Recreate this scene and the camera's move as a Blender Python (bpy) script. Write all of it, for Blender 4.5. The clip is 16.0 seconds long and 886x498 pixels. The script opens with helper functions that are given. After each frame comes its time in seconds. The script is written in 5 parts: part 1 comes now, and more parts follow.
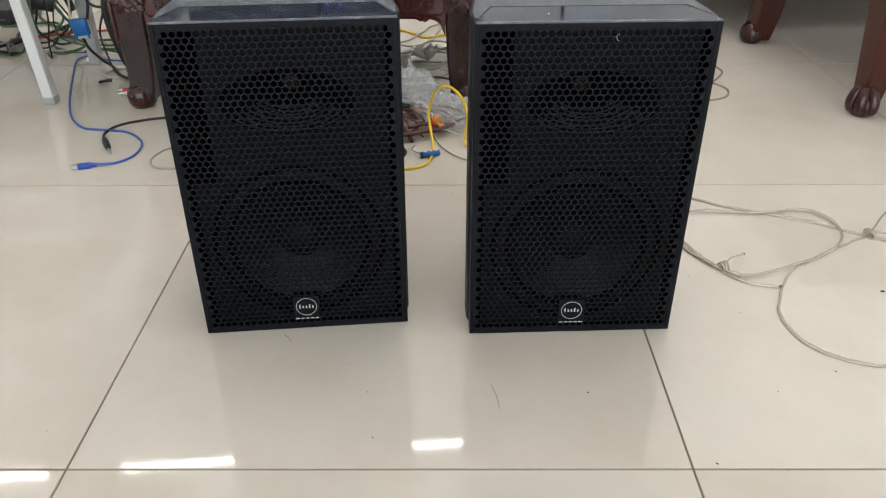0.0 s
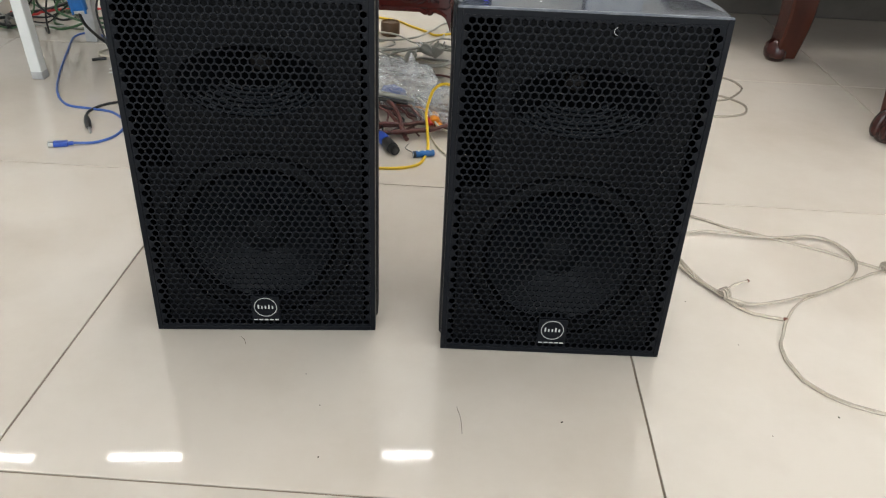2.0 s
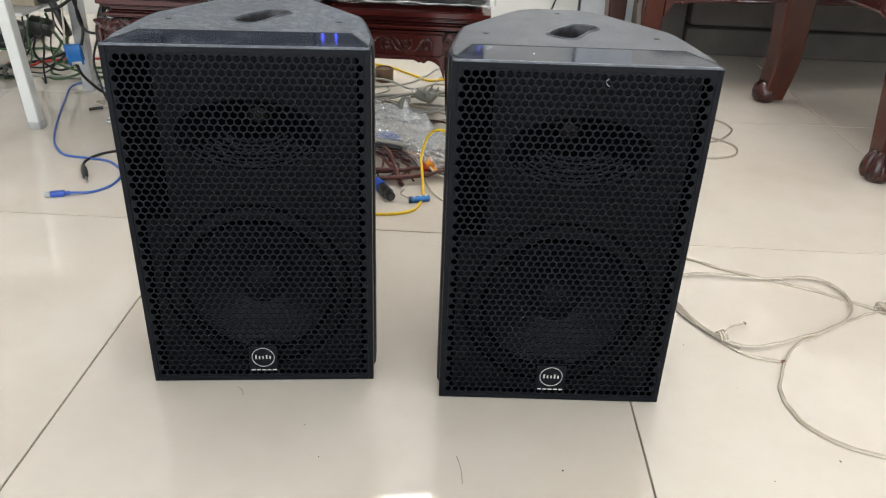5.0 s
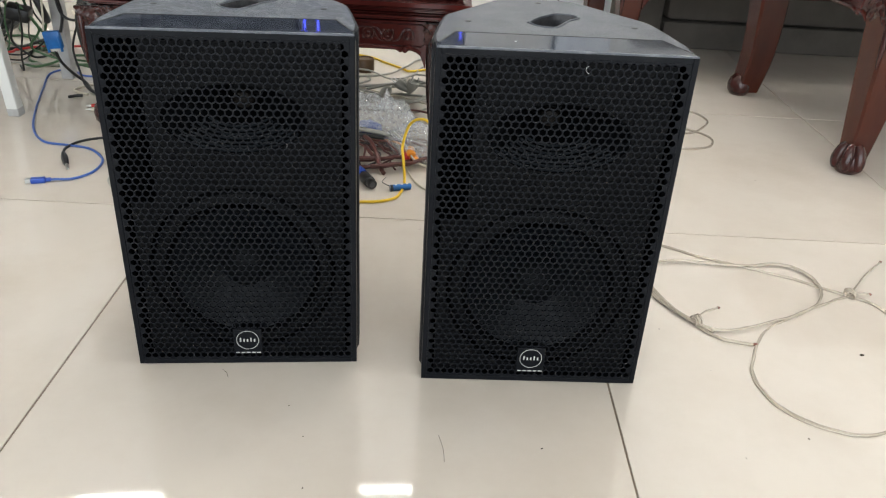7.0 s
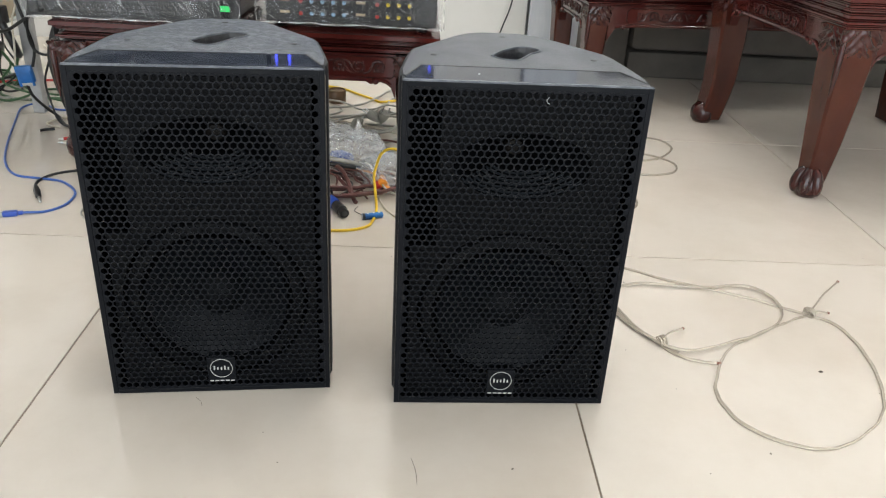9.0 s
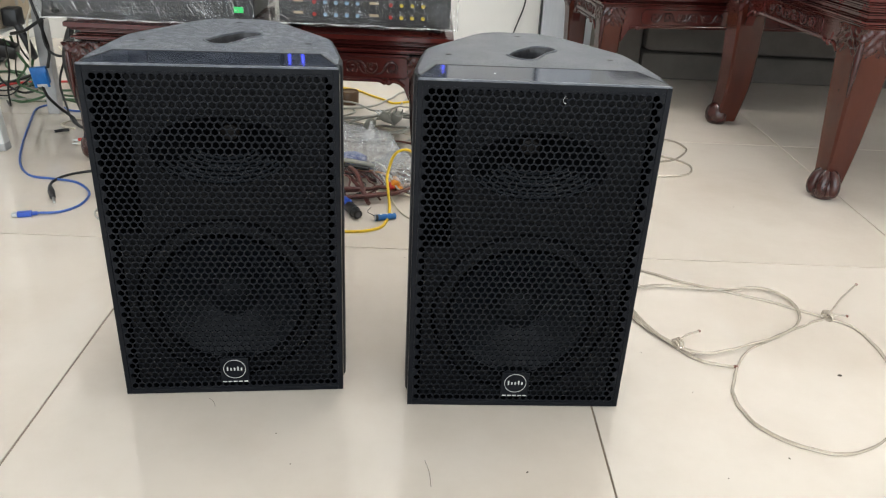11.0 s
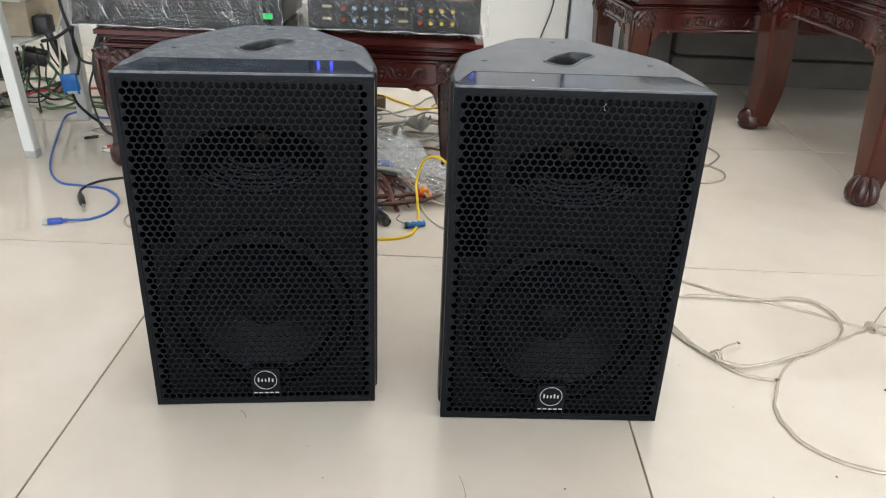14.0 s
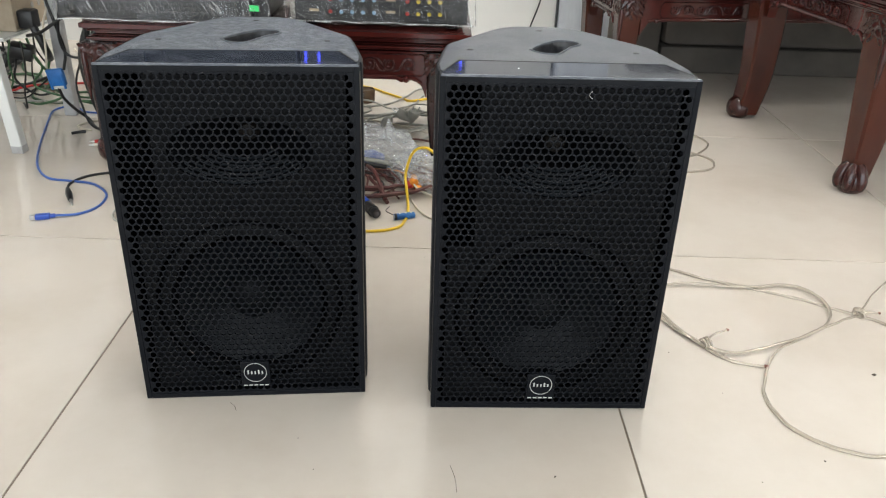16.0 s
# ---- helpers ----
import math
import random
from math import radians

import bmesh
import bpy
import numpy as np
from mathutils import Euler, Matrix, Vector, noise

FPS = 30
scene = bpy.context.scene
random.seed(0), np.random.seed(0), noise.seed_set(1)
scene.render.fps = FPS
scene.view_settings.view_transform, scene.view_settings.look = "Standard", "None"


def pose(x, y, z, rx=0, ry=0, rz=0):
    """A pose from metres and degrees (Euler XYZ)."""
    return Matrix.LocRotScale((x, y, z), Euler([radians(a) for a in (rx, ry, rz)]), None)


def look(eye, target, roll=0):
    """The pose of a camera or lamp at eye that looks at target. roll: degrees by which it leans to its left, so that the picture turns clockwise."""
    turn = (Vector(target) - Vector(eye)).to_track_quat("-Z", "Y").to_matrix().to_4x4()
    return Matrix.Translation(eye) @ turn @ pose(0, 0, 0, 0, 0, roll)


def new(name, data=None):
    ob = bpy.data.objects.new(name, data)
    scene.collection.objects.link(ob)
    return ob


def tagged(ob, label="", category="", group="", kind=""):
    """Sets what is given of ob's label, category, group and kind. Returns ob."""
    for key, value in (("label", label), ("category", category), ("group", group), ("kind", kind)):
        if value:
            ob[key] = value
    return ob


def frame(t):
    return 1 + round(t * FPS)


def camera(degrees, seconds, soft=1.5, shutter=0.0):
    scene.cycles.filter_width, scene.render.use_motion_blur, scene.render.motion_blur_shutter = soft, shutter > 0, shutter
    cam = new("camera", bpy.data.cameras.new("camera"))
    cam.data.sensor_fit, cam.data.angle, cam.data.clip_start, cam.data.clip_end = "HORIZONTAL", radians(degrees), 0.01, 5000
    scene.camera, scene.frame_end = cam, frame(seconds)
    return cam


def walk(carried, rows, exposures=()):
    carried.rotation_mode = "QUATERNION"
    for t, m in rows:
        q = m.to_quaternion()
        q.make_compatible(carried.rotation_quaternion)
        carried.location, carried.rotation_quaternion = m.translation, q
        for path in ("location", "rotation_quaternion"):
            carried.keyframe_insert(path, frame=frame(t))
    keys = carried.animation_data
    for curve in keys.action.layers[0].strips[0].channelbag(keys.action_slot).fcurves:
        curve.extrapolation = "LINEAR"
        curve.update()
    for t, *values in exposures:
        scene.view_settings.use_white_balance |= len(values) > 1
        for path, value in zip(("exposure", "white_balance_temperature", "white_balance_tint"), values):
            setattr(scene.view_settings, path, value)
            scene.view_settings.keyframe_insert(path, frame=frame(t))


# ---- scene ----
cam = camera(58.9, 16.0, soft=1.2)
PATH = [
    (0, (0.085, -0.706, 0.762), (0.078, 0.999, -0.283), -0.2),
    (0.5, (0.136, -0.699, 0.736), (0.181, 1.001, -0.317), 1.3),
    (1, (0.167, -0.656, 0.723), (0.178, 1.039, -0.338), 2.8),
    (1.5, (0.159, -0.64, 0.717), (0.138, 1.06, -0.337), 3.4),
    (2, (0.144, -0.62, 0.711), (0.097, 1.093, -0.321), 2.8),
    (2.5, (0.135, -0.6, 0.716), (0.063, 1.13, -0.285), 2.3),
    (3, (0.138, -0.595, 0.726), (0.053, 1.168, -0.215), 1.6),
    (3.5, (0.137, -0.579, 0.735), (0.031, 1.207, -0.159), 1.2),
    (4, (0.136, -0.582, 0.724), (0.02, 1.202, -0.173), 1.2),
    (4.5, (0.14, -0.603, 0.724), (0.066, 1.164, -0.209), 1.6),
    (7, (0.135, -0.643, 0.722), (0.152, 1.113, -0.235), 3.2),
    (7.5, (0.135, -0.682, 0.732), (0.187, 1.086, -0.202), 3.3),
    (8, (0.138, -0.686, 0.733), (0.205, 1.088, -0.187), 3.2),
    (8.5, (0.139, -0.672, 0.734), (0.207, 1.111, -0.169), 3.2),
    (9, (0.143, -0.67, 0.733), (0.219, 1.119, -0.157), 3.2),
    (9.5, (0.136, -0.669, 0.733), (0.199, 1.122, -0.154), 3.4),
    (12, (0.14, -0.652, 0.721), (0.182, 1.141, -0.163), 2.8),
    (12.5, (0.131, -0.639, 0.718), (0.161, 1.158, -0.161), 3.0),
    (13, (0.13, -0.621, 0.715), (0.134, 1.171, -0.173), 2.7),
    (13.5, (0.121, -0.628, 0.714), (0.12, 1.163, -0.176), 2.5),
    (14, (0.12, -0.64, 0.724), (0.113, 1.157, -0.155), 2.3),
    (14.5, (0.13, -0.632, 0.736), (0.129, 1.175, -0.121), 2.2),
    (15, (0.132, -0.628, 0.728), (0.136, 1.18, -0.127), 2.0),
    (15.5, (0.129, -0.626, 0.722), (0.129, 1.17, -0.156), 1.9),
    (16, (0.127, -0.641, 0.72), (0.138, 1.148, -0.174), 1.9),
]
walk(cam, [(t, look(eye, target, roll)) for t, eye, target, roll in PATH],
     exposures=[(0, -0.41), (1, -0.35), (2, -0.31), (3.5, -0.13), (4.5, -0.14), (7, -0.19), (9, -0.15), (12.5, -0.10), (16, -0.13)])

FILL_TUBE_POWER = 94.0
WALL_TUBE_POWER = 46.0
DAYLIGHT = 220.0

# daylight through the open shop front behind the camera
DOOR_L, DOOR_R, DOOR_H = -3.2, 3.4, 2.7
sky = bpy.data.lights.new("shop_front_daylight", "AREA")
sky.shape, sky.size, sky.size_y, sky.energy, sky.color = "RECTANGLE", DOOR_R - DOOR_L - 0.1, DOOR_H - 0.1, DAYLIGHT, (0.86, 0.94, 1.0)
new("shop_front_daylight", sky).matrix_basis = look(((DOOR_L + DOOR_R) / 2, -3.92, DOOR_H / 2), ((DOOR_L + DOOR_R) / 2, 0, DOOR_H / 2))

# world: dim room fill; the room is closed, so nearly all light comes from the tubes
world = bpy.data.worlds.new("world")
scene.world = world
world.use_nodes = True
world.node_tree.nodes["Background"].inputs[0].default_value = (0.9, 0.95, 1.0, 1)
world.node_tree.nodes["Background"].inputs[1].default_value = 0.3


# ---- materials ----
def mat(name, base, rough=0.5, metal=0.0, coat=0.0, vary=0.0, scale=8.0, second=None, bump=0.0, bump_scale=200.0,
        stretch=(1, 1, 1), spec=0.5, emit=None, power=0.0, per_object=0.0, rough_vary=0.0, lo=0.35, hi=0.7):
    """A principled material with two scales of noise in the colour, noise in the gloss and fine relief."""
    m = bpy.data.materials.new(name)
    m.use_nodes = True
    nt = m.node_tree
    p = nt.nodes["Principled BSDF"]
    link = nt.links.new
    p.inputs["Base Color"].default_value = (*base, 1)
    p.inputs["Roughness"].default_value = rough
    p.inputs["Metallic"].default_value = metal
    p.inputs["Coat Weight"].default_value = coat
    p.inputs["Coat Roughness"].default_value = 0.08
    p.inputs["Specular IOR Level"].default_value = spec
    if emit:
        p.inputs["Emission Color"].default_value = (*emit, 1)
        p.inputs["Emission Strength"].default_value = power
    if not (second or vary or bump or per_object or rough_vary):
        return m
    tc = nt.nodes.new("ShaderNodeTexCoord")
    mp = nt.nodes.new("ShaderNodeMapping")
    mp.inputs["Scale"].default_value = stretch
    link(tc.outputs["Object"], mp.inputs["Vector"])
    big = nt.nodes.new("ShaderNodeTexNoise")
    big.inputs["Scale"].default_value = scale
    big.inputs["Detail"].default_value = 8
    big.inputs["Roughness"].default_value = 0.65
    link(mp.outputs[0], big.inputs["Vector"])
    ramp = nt.nodes.new("ShaderNodeValToRGB")
    ramp.color_ramp.elements[0].position, ramp.color_ramp.elements[1].position = lo, hi
    other = second or [c * (1 - vary) for c in base]
    ramp.color_ramp.elements[0].color = (*base, 1)
    ramp.color_ramp.elements[1].color = (*other, 1)
    link(big.outputs[0], ramp.inputs[0])
    colour = ramp.outputs[0]
    if per_object:
        info = nt.nodes.new("ShaderNodeObjectInfo")
        rng = nt.nodes.new("ShaderNodeMapRange")
        rng.inputs["To Min"].default_value, rng.inputs["To Max"].default_value = 1 - per_object, 1 + per_object
        hsv = nt.nodes.new("ShaderNodeHueSaturation")
        link(info.outputs["Random"], rng.inputs["Value"])
        link(rng.outputs[0], hsv.inputs["Value"])
        link(colour, hsv.inputs["Color"])
        colour = hsv.outputs[0]
    link(colour, p.inputs["Base Color"])
    if rough_vary:
        rr = nt.nodes.new("ShaderNodeMapRange")
        rr.inputs["From Min"].default_value, rr.inputs["From Max"].default_value = 0.3, 0.7
        rr.inputs["To Min"].default_value, rr.inputs["To Max"].default_value = max(0.02, rough - rough_vary), rough + rough_vary
        link(big.outputs[0], rr.inputs["Value"])
        link(rr.outputs[0], p.inputs["Roughness"])
    if bump:
        fine = nt.nodes.new("ShaderNodeTexNoise")
        fine.inputs["Scale"].default_value = bump_scale
        fine.inputs["Detail"].default_value = 4
        link(mp.outputs[0], fine.inputs["Vector"])
        b = nt.nodes.new("ShaderNodeBump")
        b.inputs["Strength"].default_value = bump
        b.inputs["Distance"].default_value = 0.002
        link(fine.outputs[0], b.inputs["Height"])
        link(b.outputs[0], p.inputs["Normal"])
    return m


def film_mat(name, clear, tint=(0.9, 0.93, 0.95), rough=0.12, haze=0.15, bump=0.6, scale=25.0, stretch=(1, 1, 1), lean=0):
    """Thin clear plastic film: mostly see-through, with sharp glints on its creases."""
    m = bpy.data.materials.new(name)
    m.use_nodes = True
    nt = m.node_tree
    link = nt.links.new
    nt.nodes.remove(nt.nodes["Principled BSDF"])
    out = nt.nodes["Material Output"]
    clr, gl, df = (nt.nodes.new("ShaderNodeBsdf" + k) for k in ("Transparent", "Glossy", "Diffuse"))
    gl.inputs["Roughness"].default_value = rough
    df.inputs["Color"].default_value = (*tint, 1)
    tc, mp, ns, bp = (nt.nodes.new("ShaderNode" + k) for k in ("TexCoord", "Mapping", "TexNoise", "Bump"))
    mp.inputs["Scale"].default_value = stretch
    mp.inputs["Rotation"].default_value = (0, radians(lean), 0)
    ns.inputs["Scale"].default_value, ns.inputs["Detail"].default_value, ns.inputs["Distortion"].default_value = scale, 5, 1.5
    bp.inputs["Strength"].default_value, bp.inputs["Distance"].default_value = bump, 0.02
    link(tc.outputs["Object"], mp.inputs[0])
    link(mp.outputs[0], ns.inputs["Vector"])
    link(ns.outputs[0], bp.inputs["Height"])
    link(bp.outputs[0], gl.inputs["Normal"])
    a, b = nt.nodes.new("ShaderNodeMixShader"), nt.nodes.new("ShaderNodeMixShader")
    a.inputs[0].default_value, b.inputs[0].default_value = haze, 1 - clear
    link(gl.outputs[0], a.inputs[1])
    link(df.outputs[0], a.inputs[2])
    link(clr.outputs[0], b.inputs[1])
    link(a.outputs[0], b.inputs[2])
    link(b.outputs[0], out.inputs[0])
    return m


TILE = mat("polished_tile", (0.635, 0.572, 0.502), 0.050, second=(0.525, 0.452, 0.374), scale=1.9, lo=0.42, hi=0.78, bump=0.012, bump_scale=35, per_object=0.02,
           rough_vary=0.028)
GROUT = mat("dirty_grout", (0.31, 0.24, 0.18), 0.9, second=(0.17, 0.13, 0.095), scale=9)
WALL = mat("white_wall_paint", (0.78, 0.77, 0.74), 0.7, second=(0.72, 0.705, 0.67), scale=1.6, bump=0.15, bump_scale=60)
CEIL = mat("white_ceiling_paint", (0.82, 0.82, 0.8), 0.8, vary=0.06, scale=1.5)
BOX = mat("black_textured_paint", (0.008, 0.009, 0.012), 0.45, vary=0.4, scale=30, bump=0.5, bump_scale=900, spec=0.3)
# both tops are paler than the sides: dust plus grazing sheen, as colour
DUSTY_SHEEN = mat("dusty_sheen_black_paint", (0.052, 0.062, 0.085), 0.34, second=(0.235, 0.255, 0.290), scale=95, bump=0.9, bump_scale=420, lo=0.47, hi=0.74)
WIPED_SHEEN = mat("wiped_sheen_black_paint", (0.062, 0.067, 0.084), 0.40, second=(0.105, 0.110, 0.130), scale=22, bump=0.5, bump_scale=480, lo=0.42, hi=0.72)
GRILLE = mat("black_grille_steel", (0.0072, 0.0081, 0.0104), 0.34, vary=0.3, scale=20, bump=0.1, bump_scale=600, spec=0.10)
# strip's pale second colour paints in reflected patches, with some dust haze
STRIP = mat("glossy_black_strip", (0.016, 0.021, 0.036), 0.07, second=(0.085, 0.097, 0.125), scale=13, rough_vary=0.04, spec=0.22, lo=0.48, hi=0.74)
EDGE = mat("worn_edge_metal", (0.075, 0.082, 0.098), 0.35, second=(0.20, 0.21, 0.23), scale=35, lo=0.5, hi=0.75)
LIP = mat("bare_metal_lip", (0.34, 0.31, 0.26), 0.3, metal=0.8, second=(0.10, 0.09, 0.08), scale=14)
INNER_SHADE = mat("black_inner_shade", (0.0008, 0.0009, 0.001), 0.9, vary=0.3, scale=20, spec=0.02)
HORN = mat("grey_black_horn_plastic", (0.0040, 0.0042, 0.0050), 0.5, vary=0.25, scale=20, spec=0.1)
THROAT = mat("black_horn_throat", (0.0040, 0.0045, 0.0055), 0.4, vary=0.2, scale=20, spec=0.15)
LIT_HORN_RIB = mat("lit_horn_rib_plastic", (0.015, 0.018, 0.022), 0.4, vary=0.2, scale=20, spec=0.25)
PLUG = mat("brown_horn_throat_plug", (0.014, 0.011, 0.009), 0.5, vary=0.3, scale=40, spec=0.15)
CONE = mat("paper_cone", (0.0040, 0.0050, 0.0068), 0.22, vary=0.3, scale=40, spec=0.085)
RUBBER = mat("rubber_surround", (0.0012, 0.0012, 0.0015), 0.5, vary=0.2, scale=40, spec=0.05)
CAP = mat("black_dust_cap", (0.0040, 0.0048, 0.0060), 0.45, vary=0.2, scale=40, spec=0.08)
WHITE = mat("white_print", (0.75, 0.75, 0.73), 0.5, vary=0.1, scale=80)
PRINT = mat("grey_white_print", (0.55, 0.55, 0.52), 0.5, vary=0.2, scale=80)
# hand hole wall: light falling on it is put into the paler colour
HOLE = mat("lit_moulded_plastic", (0.045, 0.045, 0.050), 0.35, second=(0.012, 0.012, 0.014), scale=60, bump=0.4, bump_scale=300)
ROSE = mat("red_lacquered_wood", (0.076, 0.0135, 0.0105), 0.14, coat=0.4, second=(0.034, 0.006, 0.005), scale=5, stretch=(1, 1, 0.25), bump=0.03,
           bump_scale=70, rough_vary=0.05, spec=0.25)
ROSE_LEG = mat("brown_red_lacquered_wood", (0.070, 0.0160, 0.0085), 0.22, coat=0.22, second=(0.038, 0.0090, 0.0060), scale=9, stretch=(1, 1, 0.3), bump=0.03,
               bump_scale=60, spec=0.2)
BENCH_LEG = mat("dark_brown_lacquered_wood", (0.024, 0.0075, 0.0062), 0.2, coat=0.3, second=(0.012, 0.005, 0.0045), scale=8, stretch=(1, 1, 0.4), bump=0.03,
                bump_scale=60, spec=0.25)
CARVE = mat("dark_carved_wood", (0.050, 0.011, 0.009), 0.2, coat=0.4, vary=0.5, scale=30, bump=0.06, bump_scale=120, spec=0.3)
SOFA = mat("dark_grey_fabric", (0.118, 0.103, 0.088), 0.9, second=(0.082, 0.072, 0.062), scale=6, bump=0.5, bump_scale=500)
PAINTED = mat("scuffed_white_paint", (0.66, 0.66, 0.64), 0.45, second=(0.55, 0.53, 0.49), scale=9, bump=0.1, bump_scale=80, lo=0.5, hi=0.75)
GREYWOOD = mat("grey_weathered_paint", (0.46, 0.46, 0.46), 0.55, second=(0.30, 0.29, 0.28), scale=10, bump=0.1, bump_scale=80)
DOORPAINT = mat("scratched_bluish_white_paint", (0.70, 0.73, 0.77), 0.4, second=(0.55, 0.58, 0.63), scale=9, stretch=(2, 1, 0.5), bump=0.1, bump_scale=60)
CARD = mat("pale_wood_board", (0.47, 0.39, 0.29), 0.8, second=(0.34, 0.27, 0.19), scale=12, bump=0.1, bump_scale=100)
AMP = mat("black_amp_panel", (0.014, 0.014, 0.016), 0.4, vary=0.3, scale=20)
AMPGREY = mat("grey_amp_trim", (0.05, 0.05, 0.054), 0.35, vary=0.3, scale=20)
GOLD = mat("gold_print", (0.40, 0.31, 0.20), 0.4, metal=0.2, vary=0.2, scale=60)
RED = mat("red_plastic", (0.50, 0.025, 0.02), 0.4, vary=0.2, scale=60)
BLUEKNOB = mat("pale_blue_plastic", (0.27, 0.44, 0.64), 0.35, vary=0.2, scale=60)
YELLOWKNOB = mat("yellow_plastic", (0.75, 0.55, 0.05), 0.35, vary=0.2, scale=60)
BLACKPL = mat("black_plastic", (0.012, 0.012, 0.013), 0.4, vary=0.3, scale=40)
GREEN = mat("green_sticker", (0.03, 0.72, 0.16), 0.5, vary=0.12, scale=60)
BLUE = mat("blue_cable_jacket", (0.045, 0.12, 0.42), 0.35, vary=0.25, scale=40)
BLUEPLUG = mat("blue_plug_plastic", (0.025, 0.08, 0.42), 0.35, vary=0.2, scale=60)
BRIGHTBLUE = mat("bright_blue_wrap", (0.015, 0.15, 0.46), 0.3, vary=0.3, scale=60)
BLACKC = mat("black_cable_jacket", (0.012, 0.012, 0.012), 0.45, vary=0.3, scale=40)
YELLOW = mat("yellow_cable_jacket", (0.80, 0.52, 0.02), 0.35, vary=0.15, scale=30)
GREYC = mat("grey_cable_jacket", (0.36, 0.35, 0.31), 0.5, vary=0.3, scale=20)
GREENC = mat("dark_green_cable_jacket", (0.05, 0.12, 0.05), 0.5, vary=0.3, scale=20)
BROWNC = mat("red_brown_cable_jacket", (0.115, 0.036, 0.03), 0.4, vary=0.4, scale=20)
CREAM = mat("cream_cable_jacket", (0.62, 0.56, 0.45), 0.45, vary=0.15, scale=30)
CLEARC = mat("silver_speaker_wire", (0.53, 0.46, 0.375), 0.2, metal=0.4, second=(0.43, 0.37, 0.30), scale=8, coat=0.7)
COPPER = mat("copper_end", (0.16, 0.06, 0.04), 0.35, metal=0.7, vary=0.2, scale=60)
STEEL = mat("steel_tip", (0.55, 0.55, 0.53), 0.28, metal=1.0, vary=0.1, scale=60)
ORANGE = mat("orange_plastic", (0.85, 0.30, 0.02), 0.4, vary=0.15, scale=60)
PAPER = mat("white_paper", (0.78, 0.77, 0.74), 0.8, vary=0.06, scale=20)
DIRT = mat("dark_dirt_speck", (0.06, 0.045, 0.03), 0.9, vary=0.3, scale=60)
FILL_TUBE = mat("lit_fill_tube", (0.9, 0.9, 0.9), 0.4, emit=(1.0, 0.997, 0.972), power=FILL_TUBE_POWER)
WALL_TUBE = mat("lit_wall_tube", (0.9, 0.9, 0.9), 0.4, emit=(1.0, 0.997, 0.972), power=WALL_TUBE_POWER)
LED = mat("blue_led", (0.02, 0.02, 0.3), 0.4, emit=(0.05, 0.07, 1.0), power=15.0)
WRAP = film_mat("clear_wrap", 0.95, haze=0.05, rough=0.04, bump=1.0, scale=9.0, stretch=(4.0, 1.0, 1.2), lean=35)
# pale film for real folds and for slivers that paint in glints
FOLD_GLINT = film_mat("film_fold_glint", 0.52, tint=(0.78, 0.80, 0.82), haze=0.55, rough=0.12, bump=0.2, scale=80.0)
BAG = film_mat("clear_bag", 0.52, tint=(0.97, 0.98, 1.0), haze=0.42, rough=0.045, bump=0.9, scale=38.0)


# ---- mesh helpers ----
def part(name, bm, material, parent=None, label="", smooth=None):
    """Links a bmesh as one mesh object under a thing or a part. smooth: shade smooth below that many degrees."""
    bmesh.ops.recalc_face_normals(bm, faces=bm.faces)
    if smooth:
        for f in bm.faces:
            f.smooth = True
        for e in bm.edges:
            if len(e.link_faces) == 2 and e.calc_face_angle(0) > radians(smooth):
                e.smooth = False
    me = bpy.data.meshes.new(name)
    bm.to_mesh(me)
    bm.free()
    for x in material if isinstance(material, (list, tuple)) else [material]:
        me.materials.append(x)
    ob = new(name, me)
    ob.parent = parent
    if label:
        tagged(ob, label)
    return ob


def thing(name, m, label, category, group="", kind=""):
    ob = new(name)
    ob.empty_display_size = 0.05
    ob.matrix_basis = m
    return tagged(ob, label, category, group, kind)


def add_box(bm, lo, hi, bevel=0.0, m=None, seg=2):
    lo, hi = Vector(lo), Vector(hi)
    r = bmesh.ops.create_cube(bm, size=1, matrix=Matrix.LocRotScale((lo + hi) / 2, None, hi - lo))
    vs = r["verts"]
    if bevel:
        es = list({e for v in vs for e in v.link_edges})
        out = bmesh.ops.bevel(bm, geom=es, offset=bevel, segments=seg, affect="EDGES", profile=0.5)
        vs = list({v for f in out["faces"] for v in f.verts} | {v for v in vs if v.is_valid})
    if m is not None:
        bmesh.ops.transform(bm, matrix=m, verts=vs)
    return bm


def box(lo, hi, bevel=0.0, m=None):
    return add_box(bmesh.new(), lo, hi, bevel, m)


def add_lathe(bm, prof, seg=24, m=None, sx=1.0, sy=1.0, closed=True):
    """prof: (radius, z) pairs turned round z."""
    rings = []
    for r, z in prof:
        rings.append([bm.verts.new((r * sx * math.cos(a), r * sy * math.sin(a), z)) for a in (2 * math.pi * k / seg for k in range(seg))])
    for a, b in zip(rings, rings[1:]):
        for k in range(seg):
            bm.faces.new((a[k], a[(k + 1) % seg], b[(k + 1) % seg], b[k]))
    for ring, r in ((rings[0], prof[0][0]), (rings[-1], prof[-1][0])):
        if closed and r > 1e-5:
            bm.faces.new(ring)
    if m is not None:
        bmesh.ops.transform(bm, matrix=m, verts=[v for ring in rings for v in ring])
    bmesh.ops.remove_doubles(bm, verts=[v for ring in rings for v in ring], dist=1e-6)
    return bm


def lathe(prof, seg=24, m=None, sx=1.0, sy=1.0):
    return add_lathe(bmesh.new(), prof, seg, m, sx, sy)


